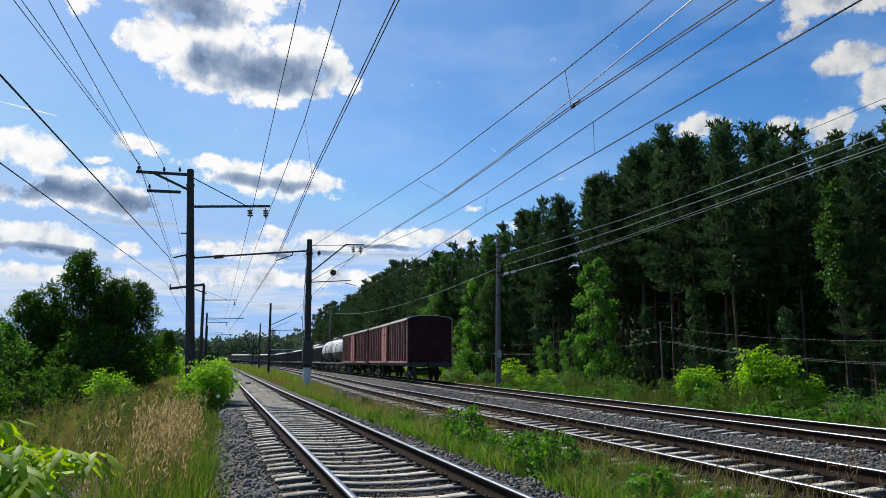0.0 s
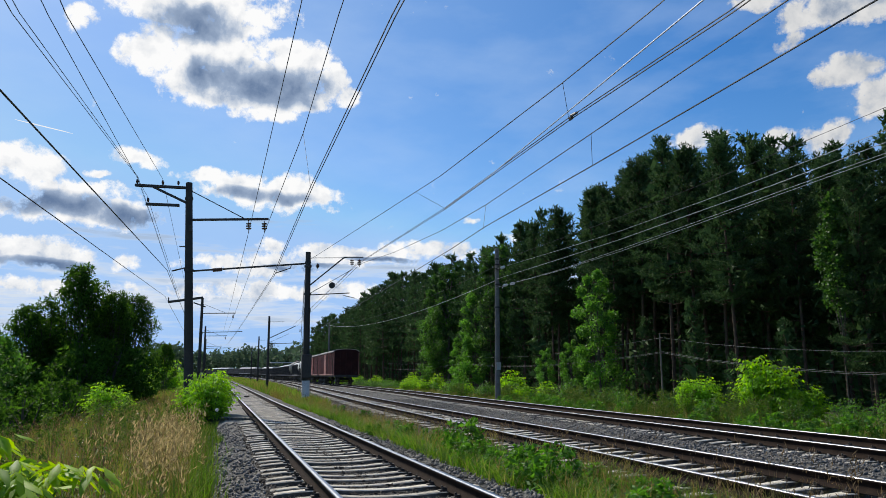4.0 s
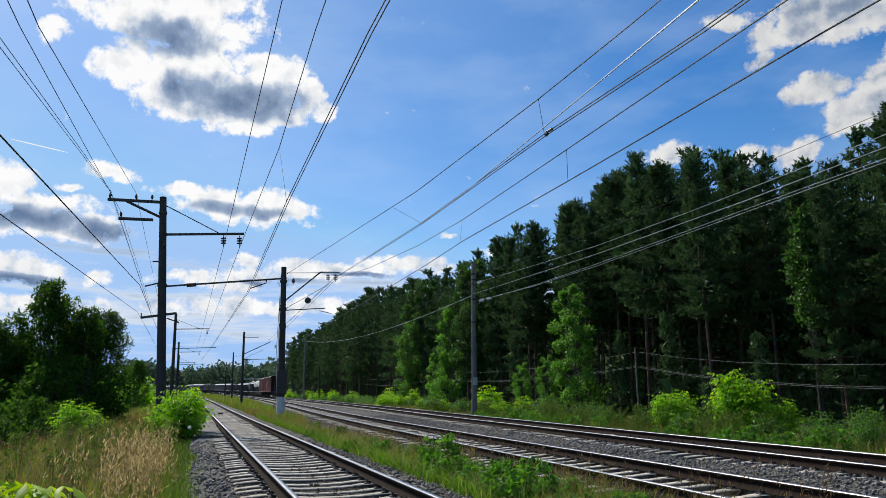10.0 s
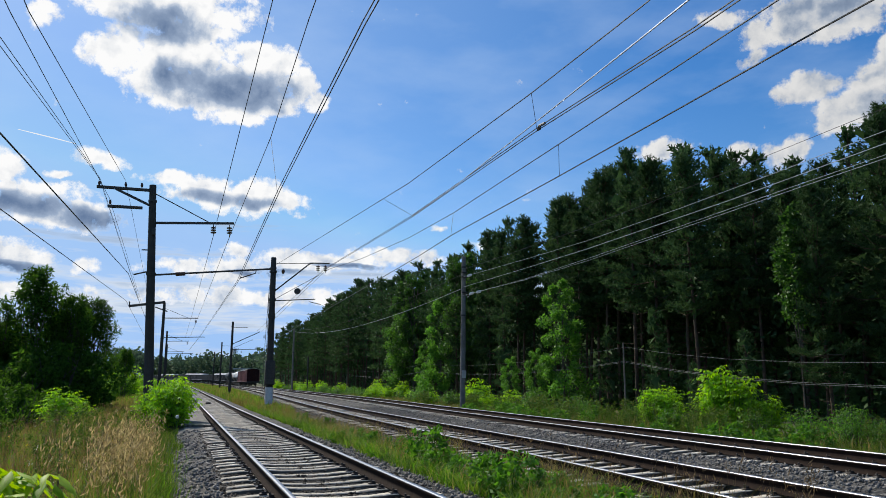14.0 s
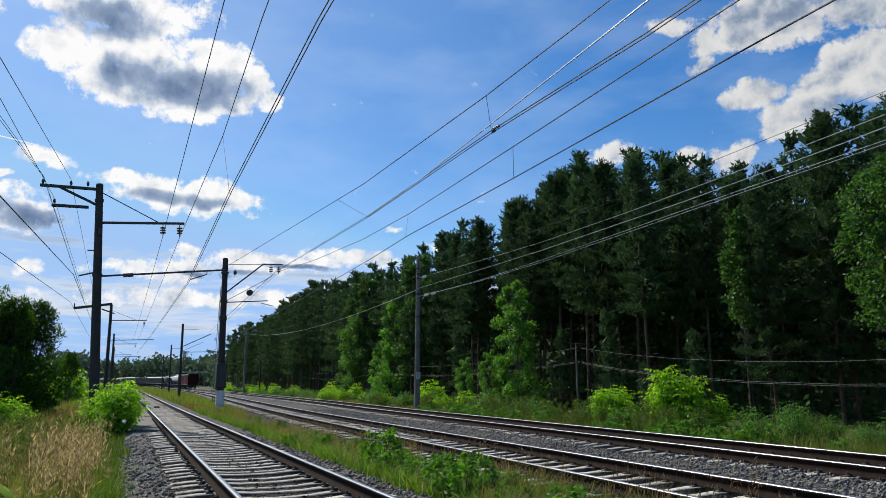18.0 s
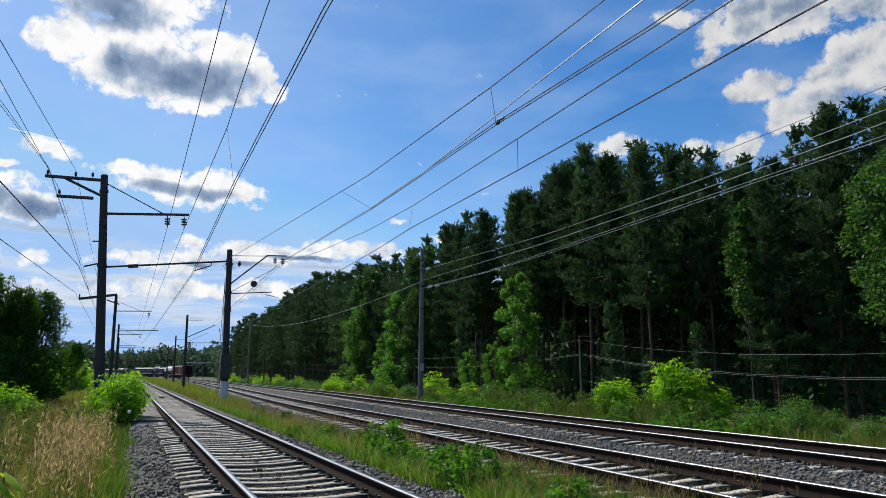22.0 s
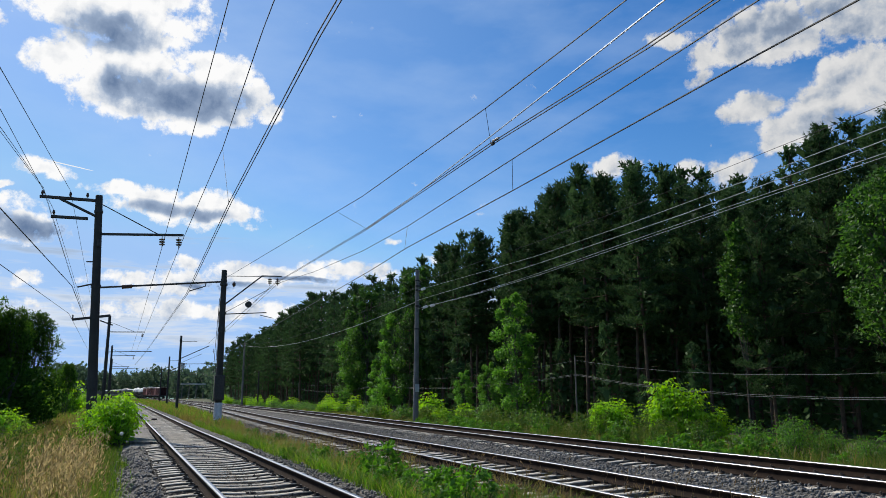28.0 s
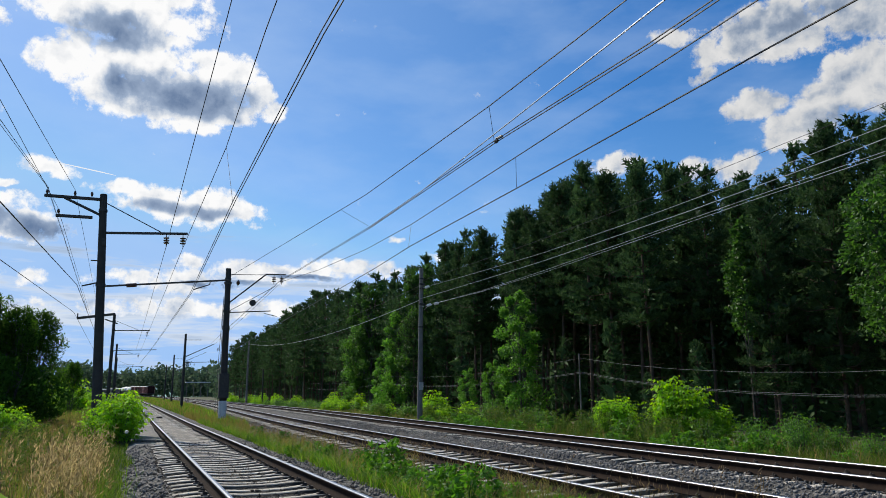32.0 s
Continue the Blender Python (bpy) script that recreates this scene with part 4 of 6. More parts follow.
def build_wires():
    # first track: feeder, messenger, twin contact wire
    wire([(1.5, -30, 9.6), (1.50, 17.0, 9.9), (1.06, 34, 7.66), (0.9, 84, 8.3), (0.6, 128, 8.5)], 0.012)
    wire([(2.2, -25, 8.9), (2.25, 15.5, 9.25), (2.25, 22.7, 8.8), (1.75, 34, 7.66), (1.6, 84, 8.3), (1.3, 128, 8.5)], 0.012)
    for d in (-0.03, 0.03):
        wire([(2.75 + d, -25, 6.2), (2.35 + d, 10.4, 6.7), (2.3 + d, 20.3, 6.5), (2.22 + d, 34, 5.72), (1.9 + d, 84, 6.2), (1.3 + d, 128, 6.5)], 0.011)
    # second track
    wire([(7.2, -20, 7.5), (6.85, 10.35, 7.4), (6.78, 13.59, 7.4), (6.55, 22, 7.55), (5.45, 48, 8.75)], 0.012)
    for d in (-0.04, 0.04):
        wire([(6.9 + d, -20, 6.5), (6.86 + d, 8.33, 6.4), (6.9 + d, 13.6, 6.6), (7.6 + d, 24.95, 7.2), (8.5 + d, 48, 8.55), (9.9, 106, 8.4)], 0.011)
    wire([(4.2, -36, 6.2), (6.1, 8.4, 6.25), (6.48, 17.29, 6.31), (7.6, 24.95, 7.2)], 0.014, M_BRIGHTWIRE, label="bright new contact wire running into the old one")
    # third track
    wire([(7.6, -20, 7.0), (7.7, 8.48, 6.6), (7.74, 14.2, 6.55), (8.38, 22.8, 6.9), (8.8, 29.4, 7.3), (8.93, 38.8, 7.9), (8.74, 48, 8.6), (10.4, 106, 8.3)], 0.012)
    wire([(7.5, -20, 5.75), (7.52, 6.82, 5.75), (7.63, 14, 5.75), (7.66, 20.9, 5.75), (7.86, 25.1, 5.75), (8.14, 35.3, 5.75), (8.75, 57.4, 5.8), (10.6, 106, 6.0)], 0.013)
    # droppers
    for a, b in (((2.26, 22.7, 8.78), (2.3, 20.6, 6.5)), ((6.78, 13.59, 7.4), (6.9, 13.6, 6.6)), ((7.74, 14.2, 6.55), (7.63, 14.0, 5.75)), ((8.38, 22.8, 6.9), (7.7, 21.2, 5.75)), ((6.4, 24.6, 7.65), (7.58, 24.9, 7.2))):
        wire([a, b], 0.006, name="dropper", label="thin dropper between messenger and contact wire")
    g = Geo().box((6.9, 13.5, 6.58), (0.05, 0.12, 0.06), 0.01).tube([(6.88, 13.2, 6.6), (6.9, 13.5, 6.64)], 0.03, 6)
    tagged(part("wire_clamp", g, M_IRON), "small dark clamp joining two contact wires", "clamp")
    # lines on the back arms of the near mast
    for (x0, y0, z0), (x1, z1) in (((-3.82, 14.1, 7.7), (-3.75, 9.92)), ((-3.86, 14.7, 8.0), (-3.72, 9.92)), ((-3.34, 14.5, 7.95), (-3.3, 9.1)), ((-2.72, 13.0, 7.3), (-2.7, 9.9))):
        d = (z1 - z0) / (34 - y0)
        wire([(x0, y0 - 40, z0 - 4 * d), (x0, y0, z0), (x1, 34, z1), (x1 - 0.8, 84, z1 + 0.2)], 0.009)
    wire([(-2.5, -20, 3.6), (-2.42, 8.4, 4.33), (-2.3, 34, 5.85), (-2.9, 84, 6.2)], 0.013)
    wire([(-2.6, -20, 3.2), (-2.45, 9.2, 3.47), (-2.32, 34, 4.7), (-3.0, 84, 5.0)], 0.008)
    # feeder cables on the forest mast
    cable = ("feeder_cable", "sagging grey feeder cable")
    wire([(18.3, -5, 9.5), (18.3, 12.6, 8.95), (18.3, 24, 8.79), (18.3, 32, 8.80), (18.3, 48, 9.1)], 0.009, M_WIRE, *cable)
    wire([(18.3, -5, 9.0), (18.3, 12, 8.34), (18.3, 18, 8.19), (18.3, 24, 8.10), (18.3, 31, 8.10), (18.3, 37.3, 8.26), (18.3, 48, 8.6)], 0.009, M_GREYWIRE, *cable)
    wire([(18.3, -5, 8.7), (18.3, 14, 7.93), (18.3, 20.8, 7.77), (18.3, 31, 7.70), (18.3, 37.3, 7.75), (18.3, 48, 7.88)], 0.011, M_GREYWIRE, *cable)
    for d in (-0.05, 0.05):
        wire([(18.3, -5, 8.2 + d), (18.3, 12.7, 7.58 + d), (18.3, 18, 7.48 + d), (18.3, 24, 7.33 + d), (18.3, 31, 7.17 + d), (18.3, 38, 7.12 + d * 0.5), (18.3, 48, 7.3)], 0.008, M_GREYWIRE, *cable)
    wire([(18.3, 48, 7.8), (18.8, 133, 10.3)], 0.016, M_GREYWIRE, "feeder_cable", "sagging grey feeder cable", 1.3)
    wire([(18.3, 48, 8.8), (18.8, 133, 10.6)], 0.010, M_WIRE, "feeder_cable", "sagging grey feeder cable", 1.1)


build_wires()


def build_telegraph():
    """Low timber posts with two wires along the forest."""
    spots = [(24.0, -4), (26.6, 41), (28.5, 88), (30, 140)]
    tops = []
    for x, y in spots:
        b = float(ground_z(x, y))
        root = thing("telegraph_post", (x, y, b), "thin grey timber telegraph post in the undergrowth", "post", "telegraph posts")
        part("shaft", Geo().tube([(0, 0, -0.3), (0, 0, 4.7)], [0.062, 0.045], 10), M_WOODPOST, root)
        for z in (4.3, 3.4):
            part("insulator", Geo().tube([(0.12, 0, z), (0.12, 0, z + 0.14)], [0.05, 0.035], 8), M_PORCELAIN, root)
        tops.append(Vector((x + 0.12, y, b)))
    for dz in (4.41, 3.53, 3.46):
        for a, b in zip(tops[:-1], tops[1:]):
            wire([a + Vector((0, 0, dz)), b + Vector((0, 0, dz))], 0.008, M_DULLWIRE, "telegraph_wire", "slack grey telegraph wire in front of the forest", 1.52 if a.y < 10 else 0.6)


build_telegraph()


# ---- the goods train ----
def bogie(parent, y):
    """Two wheelsets in a cast frame; origin on the rail's top."""
    b = part("bogie", Geo(), M_IRON, parent, at=(0, y, 0))
    g = Geo()
    for s in (-1, 1):
        g.box((s * 1.02, 0, 0.55), (0.16, 1.5, 0.26), 0.05)
        g.box((s * 1.02, 0.92, 0.5), (0.18, 0.5, 0.3), 0.06).box((s * 1.02, -0.92, 0.5), (0.18, 0.5, 0.3), 0.06)
        for k in (-0.2, 0, 0.2):
            g.tube([(s * 1.04, k, 0.34), (s * 1.04, k, 0.62)], 0.085, 8)
    g.box((0, 0, 0.72), (2.1, 0.42, 0.26), 0.05)
    me = bpy.data.meshes.new("bogie")
    me.from_pydata(g.v, [], g.f)
    me.materials.append(M_IRON)
    b.data = me
    for yy in (-0.925, 0.925):
        w = Geo().tube([(-0.95, 0, 0), (0.95, 0, 0)], 0.08, 8)
        for s in (-1, 1):
            w.tube([(s * 0.72, 0, 0), (s * 0.745, 0, 0), (s * 0.75, 0, 0), (s * 0.87, 0, 0)], [0.505, 0.505, 0.475, 0.465], 20)
            for k in range(4):
                a = k * math.pi / 2
                w.box((s * 0.88, 0.27 * math.cos(a), 0.27 * math.sin(a)), (0.02, 0.12, 0.12), 0.02)
        part("wheelset", w, M_CLIP, b, at=(0, yy, 0.475))
    return b


def underframe(root, half):
    g = Geo().box((0, 0, 1.08), (0.5, 2 * half, 0.28), 0.03)
    for s in (-1, 1):
        g.box((s * 1.38, 0, 1.12), (0.12, 2 * half, 0.2), 0.02)
        g.box((0, s * (half - 0.1), 1.10), (2.9, 0.2, 0.32), 0.03)
    part("underframe", g, M_GONDOLA, root)
    for s in (-1, 1):
        c = Geo().box((0, s * (half + 0.22), 1.05), (0.22, 0.5, 0.24), 0.04).box((0, s * (half + 0.48), 1.05), (0.36, 0.2, 0.34), 0.06)
        part("coupler", c, M_CLIP, root)
        part("brake_hose", Geo().tube([(0.35, s * half, 1.0), (0.37, s * (half + 0.2), 0.75), (0.33, s * (half + 0.35), 0.6)], 0.03, 6), M_CLIP, root)
    for s in (-1, 1):
        bogie(root, s * (half - 2.4))
    part("brake_cylinder", Geo().tube([(0.5, -0.6, 0.85), (0.5, 0.2, 0.85)], 0.2, 10), M_CLIP, root)
    part("air_tank", Geo().tube([(-0.5, 0.8, 0.82), (-0.5, 1.9, 0.82)], 0.24, 10), M_CLIP, root)


def roof_line(n=10, half=1.62, z0=3.95, rise=0.28):
    return [(half * math.cos(math.pi * k / n), z0 + rise * math.sin(math.pi * k / n) ** 0.8) for k in range(n + 1)]


def boxcar():
    root = thing("boxcar", label="oxide-red covered goods wagon with ribbed sides and a pale door", category="railway wagon", group="goods train")
    L, W = 8.85, 1.48
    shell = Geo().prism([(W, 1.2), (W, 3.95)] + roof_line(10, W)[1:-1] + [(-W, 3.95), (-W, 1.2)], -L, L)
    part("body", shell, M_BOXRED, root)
    rl = roof_line(12, 1.60, 3.97, 0.30)
    inner = [(x * 0.985, z - 0.035) for x, z in rl]
    part("roof", Geo().prism(rl + inner[::-1], -L - 0.02, L + 0.02), M_ROOF, root, "pale weathered arched roof")
    for k in range(11):
        y = -L + 0.4 + k * (2 * L - 0.8) / 10
        r2 = [(x * 1.012, z + 0.03) for x, z in rl]
        part("roof_rib", Geo().prism(r2 + rl[::-1], y - 0.03, y + 0.03), M_ROOF, root)
    for s in (-1, 1):
        for k in range(19):
            y = -L + 0.06 + k * (2 * L - 0.12) / 18
            if abs(y) < 1.35:
                continue
            part("side_rib", Geo().box((s * (W + 0.05), y, 2.6), (0.10, 0.085, 2.72), 0.02), M_BOXRIB if k % 2 else M_BOXPALE, root)
        part("sill_beam", Geo().box((s * (W + 0.03), 0, 1.26), (0.12, 2 * L, 0.16), 0.02), M_BOXRIB, root)
        part("top_beam", Geo().box((s * (W + 0.03), 0, 3.9), (0.1, 2 * L, 0.12), 0.02), M_BOXRED, root)
        door = part("sliding_door", Geo().box((s * (W + 0.10), 0.15, 2.55), (0.08, 2.4, 2.62), 0.02), M_BOXPALE, root, "pale red sliding door")
        for y in (-0.95, 0.15, 1.25):
            part("door_rib", Geo().box((s * (W + 0.16), y, 2.55), (0.05, 0.09, 2.5), 0.015), M_BOXPALE, door)
        for z in (1.75, 2.55, 3.35):
            part("door_rail", Geo().box((s * (W + 0.165), 0.15, z), (0.04, 2.3, 0.07), 0.015), M_BOXRIB, door)
        part("door_track", Geo().box((s * (W + 0.14), 0, 3.88), (0.08, 5.2, 0.07), 0.01), M_IRON, root)
        for y in (-5.4, 5.4):
            part("hatch", Geo().box((s * (W + 0.02), y, 3.3), (0.06, 0.72, 0.42), 0.02), M_BOXRED, root)
        lad = Geo()
        for y in (L - 0.75, L - 0.35):
            lad.box((s * (W + 0.13), -y, 2.5), (0.03, 0.03, 2.9))
        for z in np.arange(1.2, 3.9, 0.34):
            lad.box((s * (W + 0.13), -L + 0.55, z), (0.025, 0.4, 0.025))
        part("ladder", lad, M_IRON, root)
    for s in (-1, 1):
        for x in (-1.4, -0.7, 0, 0.7, 1.4):
            part("end_post", Geo().box((x, s * (L + 0.05), 2.6), (0.12, 0.12, 2.7), 0.02), M_BOXRED, root)
        for z in (1.3, 2.2, 3.1, 3.92):
            part("end_rail", Geo().box((0, s * (L + 0.03), z), (2.9, 0.07, 0.10), 0.015), M_BOXRED, root)
        part("tail_lamp_bracket", Geo().box((1.2, s * (L + 0.14), 1.5), (0.12, 0.08, 0.2), 0.01), M_IRON, root)
    for ob in root.children_recursive:  # full loading gauge above the floor
        ob.data.transform(Matrix.Translation((0, 0, 1.2)) @ Matrix.Diagonal((1.02, 1, 1.06, 1)) @ Matrix.Translation((0, 0, -1.2)))
    underframe(root, 9.0)
    return root


def tank_wagon(mat, label):
    root = thing("tank_wagon", label=label, category="railway wagon", group="goods train")
    R, L, zc = 1.5, 5.4, 2.75
    g = Geo().tube([(0, -L, zc), (0, -L + 0.12, zc), (0, -L + 0.45, zc), (0, 0, zc), (0, L - 0.45, zc), (0, L - 0.12, zc), (0, L, zc)], [0.7, 1.25, R, R, R, 1.25, 0.7], 32)
    tank = part("tank", g, [mat, M_TANKB], root, smooth=True)
    for q in tank.data.polygons:  # shade on the belly is painted in as a black lower half
        q.material_index = 1 if q.center.z < zc - 0.35 else 0
    part("dome", Geo().tube([(0, 0, zc + R - 0.1), (0, 0, zc + R + 0.28), (0, 0, zc + R + 0.34)], [0.45, 0.45, 0.3], 16), mat, root)
    part("catwalk", Geo().box((0, 0, zc + R + 0.12), (0.9, 3.2, 0.05), 0.01).box((0.45, 0, zc + R + 0.5), (0.03, 3.2, 0.03)).box((-0.45, 0, zc + R + 0.5), (0.03, 3.2, 0.03)), M_IRON, root)
    for y in (-3.6, -1.3, 1.3, 3.6):
        band = [(math.cos(a) * (R + 0.015), math.sin(a) * (R + 0.015)) for a in np.linspace(0, 2 * math.pi, 33)[:-1]]
        part("strap", Geo().prism([(x, z + zc) for x, z in band], y - 0.05, y + 0.05), M_IRON, root)
    lad = Geo()
    for s in (-1, 1):
        for y in (-0.2, 0.2):
            lad.tube([(s * 1.55, y, 1.1), (s * 1.55, y, 3.2), (s * 0.5, y, zc + R + 0.15)], 0.02, 5)
        for z in np.arange(1.2, 3.3, 0.33):
            lad.box((s * 1.55, 0, z), (0.02, 0.4, 0.02))
    part("ladder", lad, M_IRON, root)
    for s in (-1, 1):
        part("saddle", Geo().box((0, s * 3.9, 1.4), (2.4, 0.5, 0.5), 0.05), M_IRON, root)
    underframe(root, 5.9)
    return root


def gondola(pale):
    name = "gondola_wagon" if not pale else "hopper_wagon"
    label = "dark open goods wagon with ribbed sides" if not pale else "dark hopper wagon with a pale rounded top"
    root = thing(name, label=label, category="railway wagon", group="goods train")
    L, W = 6.3, 1.5
    part("body", Geo().box((0, 0, 2.25), (2 * W, 2 * L, 2.1), 0.04), M_GONDOLA, root)
    for s in (-1, 1):
        for k in range(9):
            part("side_rib", Geo().box((s * (W + 0.05), -L + 0.1 + k * (2 * L - 0.2) / 8, 2.25), (0.10, 0.14, 2.1), 0.02), M_GONDOLA, root)
        part("top_rail", Geo().box((s * (W - 0.02), 0, 3.32), (0.14, 2 * L, 0.12), 0.02), M_GONDOLA, root)
        part("sill_beam", Geo().box((s * (W + 0.02), 0, 1.22), (0.1, 2 * L, 0.14), 0.02), M_LOAD if pale else M_GONDOLA, root)
    if pale:
        out = [(1.42 * math.cos(math.pi * k / 10), 3.3 + 0.55 * math.sin(math.pi * k / 10)) for k in range(11)]
        part("roof", Geo().prism(out, -L + 0.05, L - 0.05), M_LOAD, root, "pale rounded roof")
        for y in (-4, 0, 4):
            part("hatch", Geo().box((0, y, 3.9), (0.8, 0.9, 0.12), 0.03), M_GONDOLA, root)
    else:
        g = Geo()
        n = 16
        for i in range(n):
            y = -L + 0.4 + i * (2 * L - 0.8) / (n - 1)
            g.box((0, y, 3.22 + 0.10 * math.sin(i * 1.7)), (2 * W - 0.3, 0.9, 0.16), 0.07)
        part("load", g, M_LOAD, root, "pale bulk load level with the sides")
    underframe(root, 6.5)
    return root


TRAIN = []


def build_train():
    red = boxcar()
    white = tank_wagon(M_TANKW, "grimy white tank wagon with dark straps")
    black = tank_wagon(M_TANKB, "black tank wagon with a domed top")
    low, pale = gondola(False), gondola(True)
    order = [(red, 18.8), (red, 18.8), (white, 12.0), (white, 12.0), (pale, 13.4), (black, 12.0)] + [(pale if k % 5 < 3 else low, 13.4) for k in range(20)]
    used, s = set(), 0.0
    for kind, length in order:
        ob = copy_thing(kind, Matrix()) if kind.name in used else kind
        used.add(kind.name)
        TRAIN.append((ob, s + length / 2))
        s += length


build_train()


# ---- vegetation ----
RNG = np.random.default_rng(21)


def leaf_quads(c, size, aspect=0.45, up=0.3, droop=None):
    """Pointed leaves (rhombs) at places c with random turns."""
    n = len(c)
    a = RNG.normal(size=(n, 3))
    if droop is not None:
        a = a * 0.5 + droop
    a /= np.linalg.norm(a, axis=1)[:, None]
    nrm = RNG.normal(size=(n, 3))
    nrm[:, 2] += up * 3
    b = np.cross(nrm, a)
    b /= np.linalg.norm(b, axis=1)[:, None] + 1e-9
    s = (size * RNG.uniform(0.6, 1.3, n))[:, None]
    v = np.stack([c, c + a * s * 0.45 + b * s * aspect * 0.5, c + a * s, c + a * s * 0.45 - b * s * aspect * 0.5], 1)
    return v.reshape(-1, 3), np.arange(4 * n).reshape(n, 4)


def needle_shoots(c, axis, blades, length, needle, width):
    """Shoots of needles: a brush of narrow blades round each axis, laid along its length."""
    n = len(c)
    axis = axis / (np.linalg.norm(axis, axis=1)[:, None] + 1e-9)
    c, o = np.repeat(c, blades, 0), np.repeat(axis, blades, 0)
    c = c + o * (RNG.random(n * blades) * length)[:, None]
    d = o * 0.75 + RNG.normal(size=o.shape) * 0.44
    d /= np.linalg.norm(d, axis=1)[:, None]
    side = np.cross(d, RNG.normal(size=d.shape))
    side /= np.linalg.norm(side, axis=1)[:, None]
    ln = (needle * RNG.uniform(0.65, 1.25, n * blades))[:, None]
    v = np.stack([c - side * width * 0.5, c + side * width * 0.5, c + d * ln], 1)
    return v.reshape(-1, 3), np.arange(3 * n * blades).reshape(-1, 3)


def pine(seed, h, crown_from, spread_r, whorls, shoots, blades, needle, width, label, point=0.66):
    """A Scots pine: bare trunk, whorls of limbs that turn up at their ends, dense brushes of needles on them."""
    rng = np.random.default_rng(seed)
    root = thing("pine_tree", label=label, category="tree", group="forest trees")
    g, limbs = Geo(), Geo()
    bend = rng.normal(0, 0.12, 2)
    trunk = [(bend[0] * math.sin(z / h * 3) * z / h * 3, bend[1] * math.sin(z / h * 2.5) * z / h * 3, z) for z in np.linspace(-0.3, h * 0.985, 9)]
    g.tube(trunk, [0.15, 0.135, 0.125, 0.115, 0.10, 0.085, 0.065, 0.04, 0.012], 8)
    cs, ax, core = [], [], []
    for k in range(whorls):
        t = (k + 0.25 + 0.5 * rng.random()) / whorls
        z = h * (crown_from + (0.965 - crown_from) * t ** 0.92)
        full = (0.07 + 0.93 * (1 - t) ** point) * min(1.0, 0.5 + 3.2 * t)
        lopsided = rng.uniform(0, 6.28)
        tx, ty = trunk[min(8, int(z / h * 8.2))][:2]
        for j in range(6 if t < 0.75 else 5):
            a = j * 6.28 / 6 + k * 1.1 + rng.normal(0, 0.28)
            reach = spread_r * full * rng.uniform(0.42, 1.25) * (1 + 0.25 * math.cos(a - lopsided))
            rise = reach * (rng.uniform(0.0, 0.28) + 0.8 * t * t) + 0.3 * t + 0.1
            base, tip = np.array([tx, ty, z]), np.array([tx + reach * math.cos(a), ty + reach * math.sin(a), z + rise])
            knee = (base + tip) / 2 - [0, 0, 0.12 * reach]
            limbs.tube([tuple(base), tuple(knee), tuple(tip)], [0.045, 0.028, 0.01], 4, cap=False)
            n = int(shoots * (0.45 + 0.55 * full))
            u = rng.uniform(0.22, 1.0, n)[:, None] ** 0.75
            p = (1 - u) ** 2 * base + 2 * u * (1 - u) * knee + u ** 2 * tip
            fan = np.array([-math.sin(a), math.cos(a), 0.0])
            p = p + fan * (rng.normal(0, 0.26, n) * (0.35 + 0.5 * reach * 0.5))[:, None] + rng.normal(0, 0.10, (n, 3))
            cs.append(p)
            ax.append(np.array([0.55 * math.cos(a), 0.55 * math.sin(a), 0.75]) + rng.normal(0, 0.38, (n, 3)))
            m = max(1, n // 5)
            w = rng.uniform(0.1, 0.72, m)[:, None]
            core.append(base + (tip - base) * w + rng.normal(0, 0.2, (m, 3)))
    n = shoots
    cs.append(np.stack([rng.normal(0, 0.16, n) + trunk[-1][0], rng.normal(0, 0.16, n) + trunk[-1][1], h * (0.92 + 0.075 * rng.random(n))], -1))
    ax.append(np.tile([0, 0, 1.0], (n, 1)) + rng.normal(0, 0.3, (n, 3)))
    for k in range(8):
        z = h * rng.uniform(0.06, max(0.07, crown_from))
        a, ln = rng.uniform(0, 6.28), rng.uniform(0.5, 1.6)
        limbs.tube([(0, 0, z), (ln * math.cos(a), ln * math.sin(a), z + 0.1)], [0.03, 0.006], 4, cap=False)
    part("trunk", g, M_BARK, root)
    part("branch", limbs, M_BARK, root)["kind"] = "stuff"
    v, f = needle_shoots(np.concatenate(cs), np.concatenate(ax), blades, needle * 1.6, needle, width)
    inner = np.concatenate(core)
    d = RNG.normal(size=(2, len(inner), 3)) * 0.26
    v2 = np.stack([inner + d[0], inner + d[1], inner - d[0] * 0.6 - d[1] * 0.6], 1).reshape(-1, 3)
    bulk("crown", np.concatenate([v, v2]), np.concatenate([f, np.arange(len(v2)).reshape(-1, 3) + len(v)]), M_PINE, root)
    return root


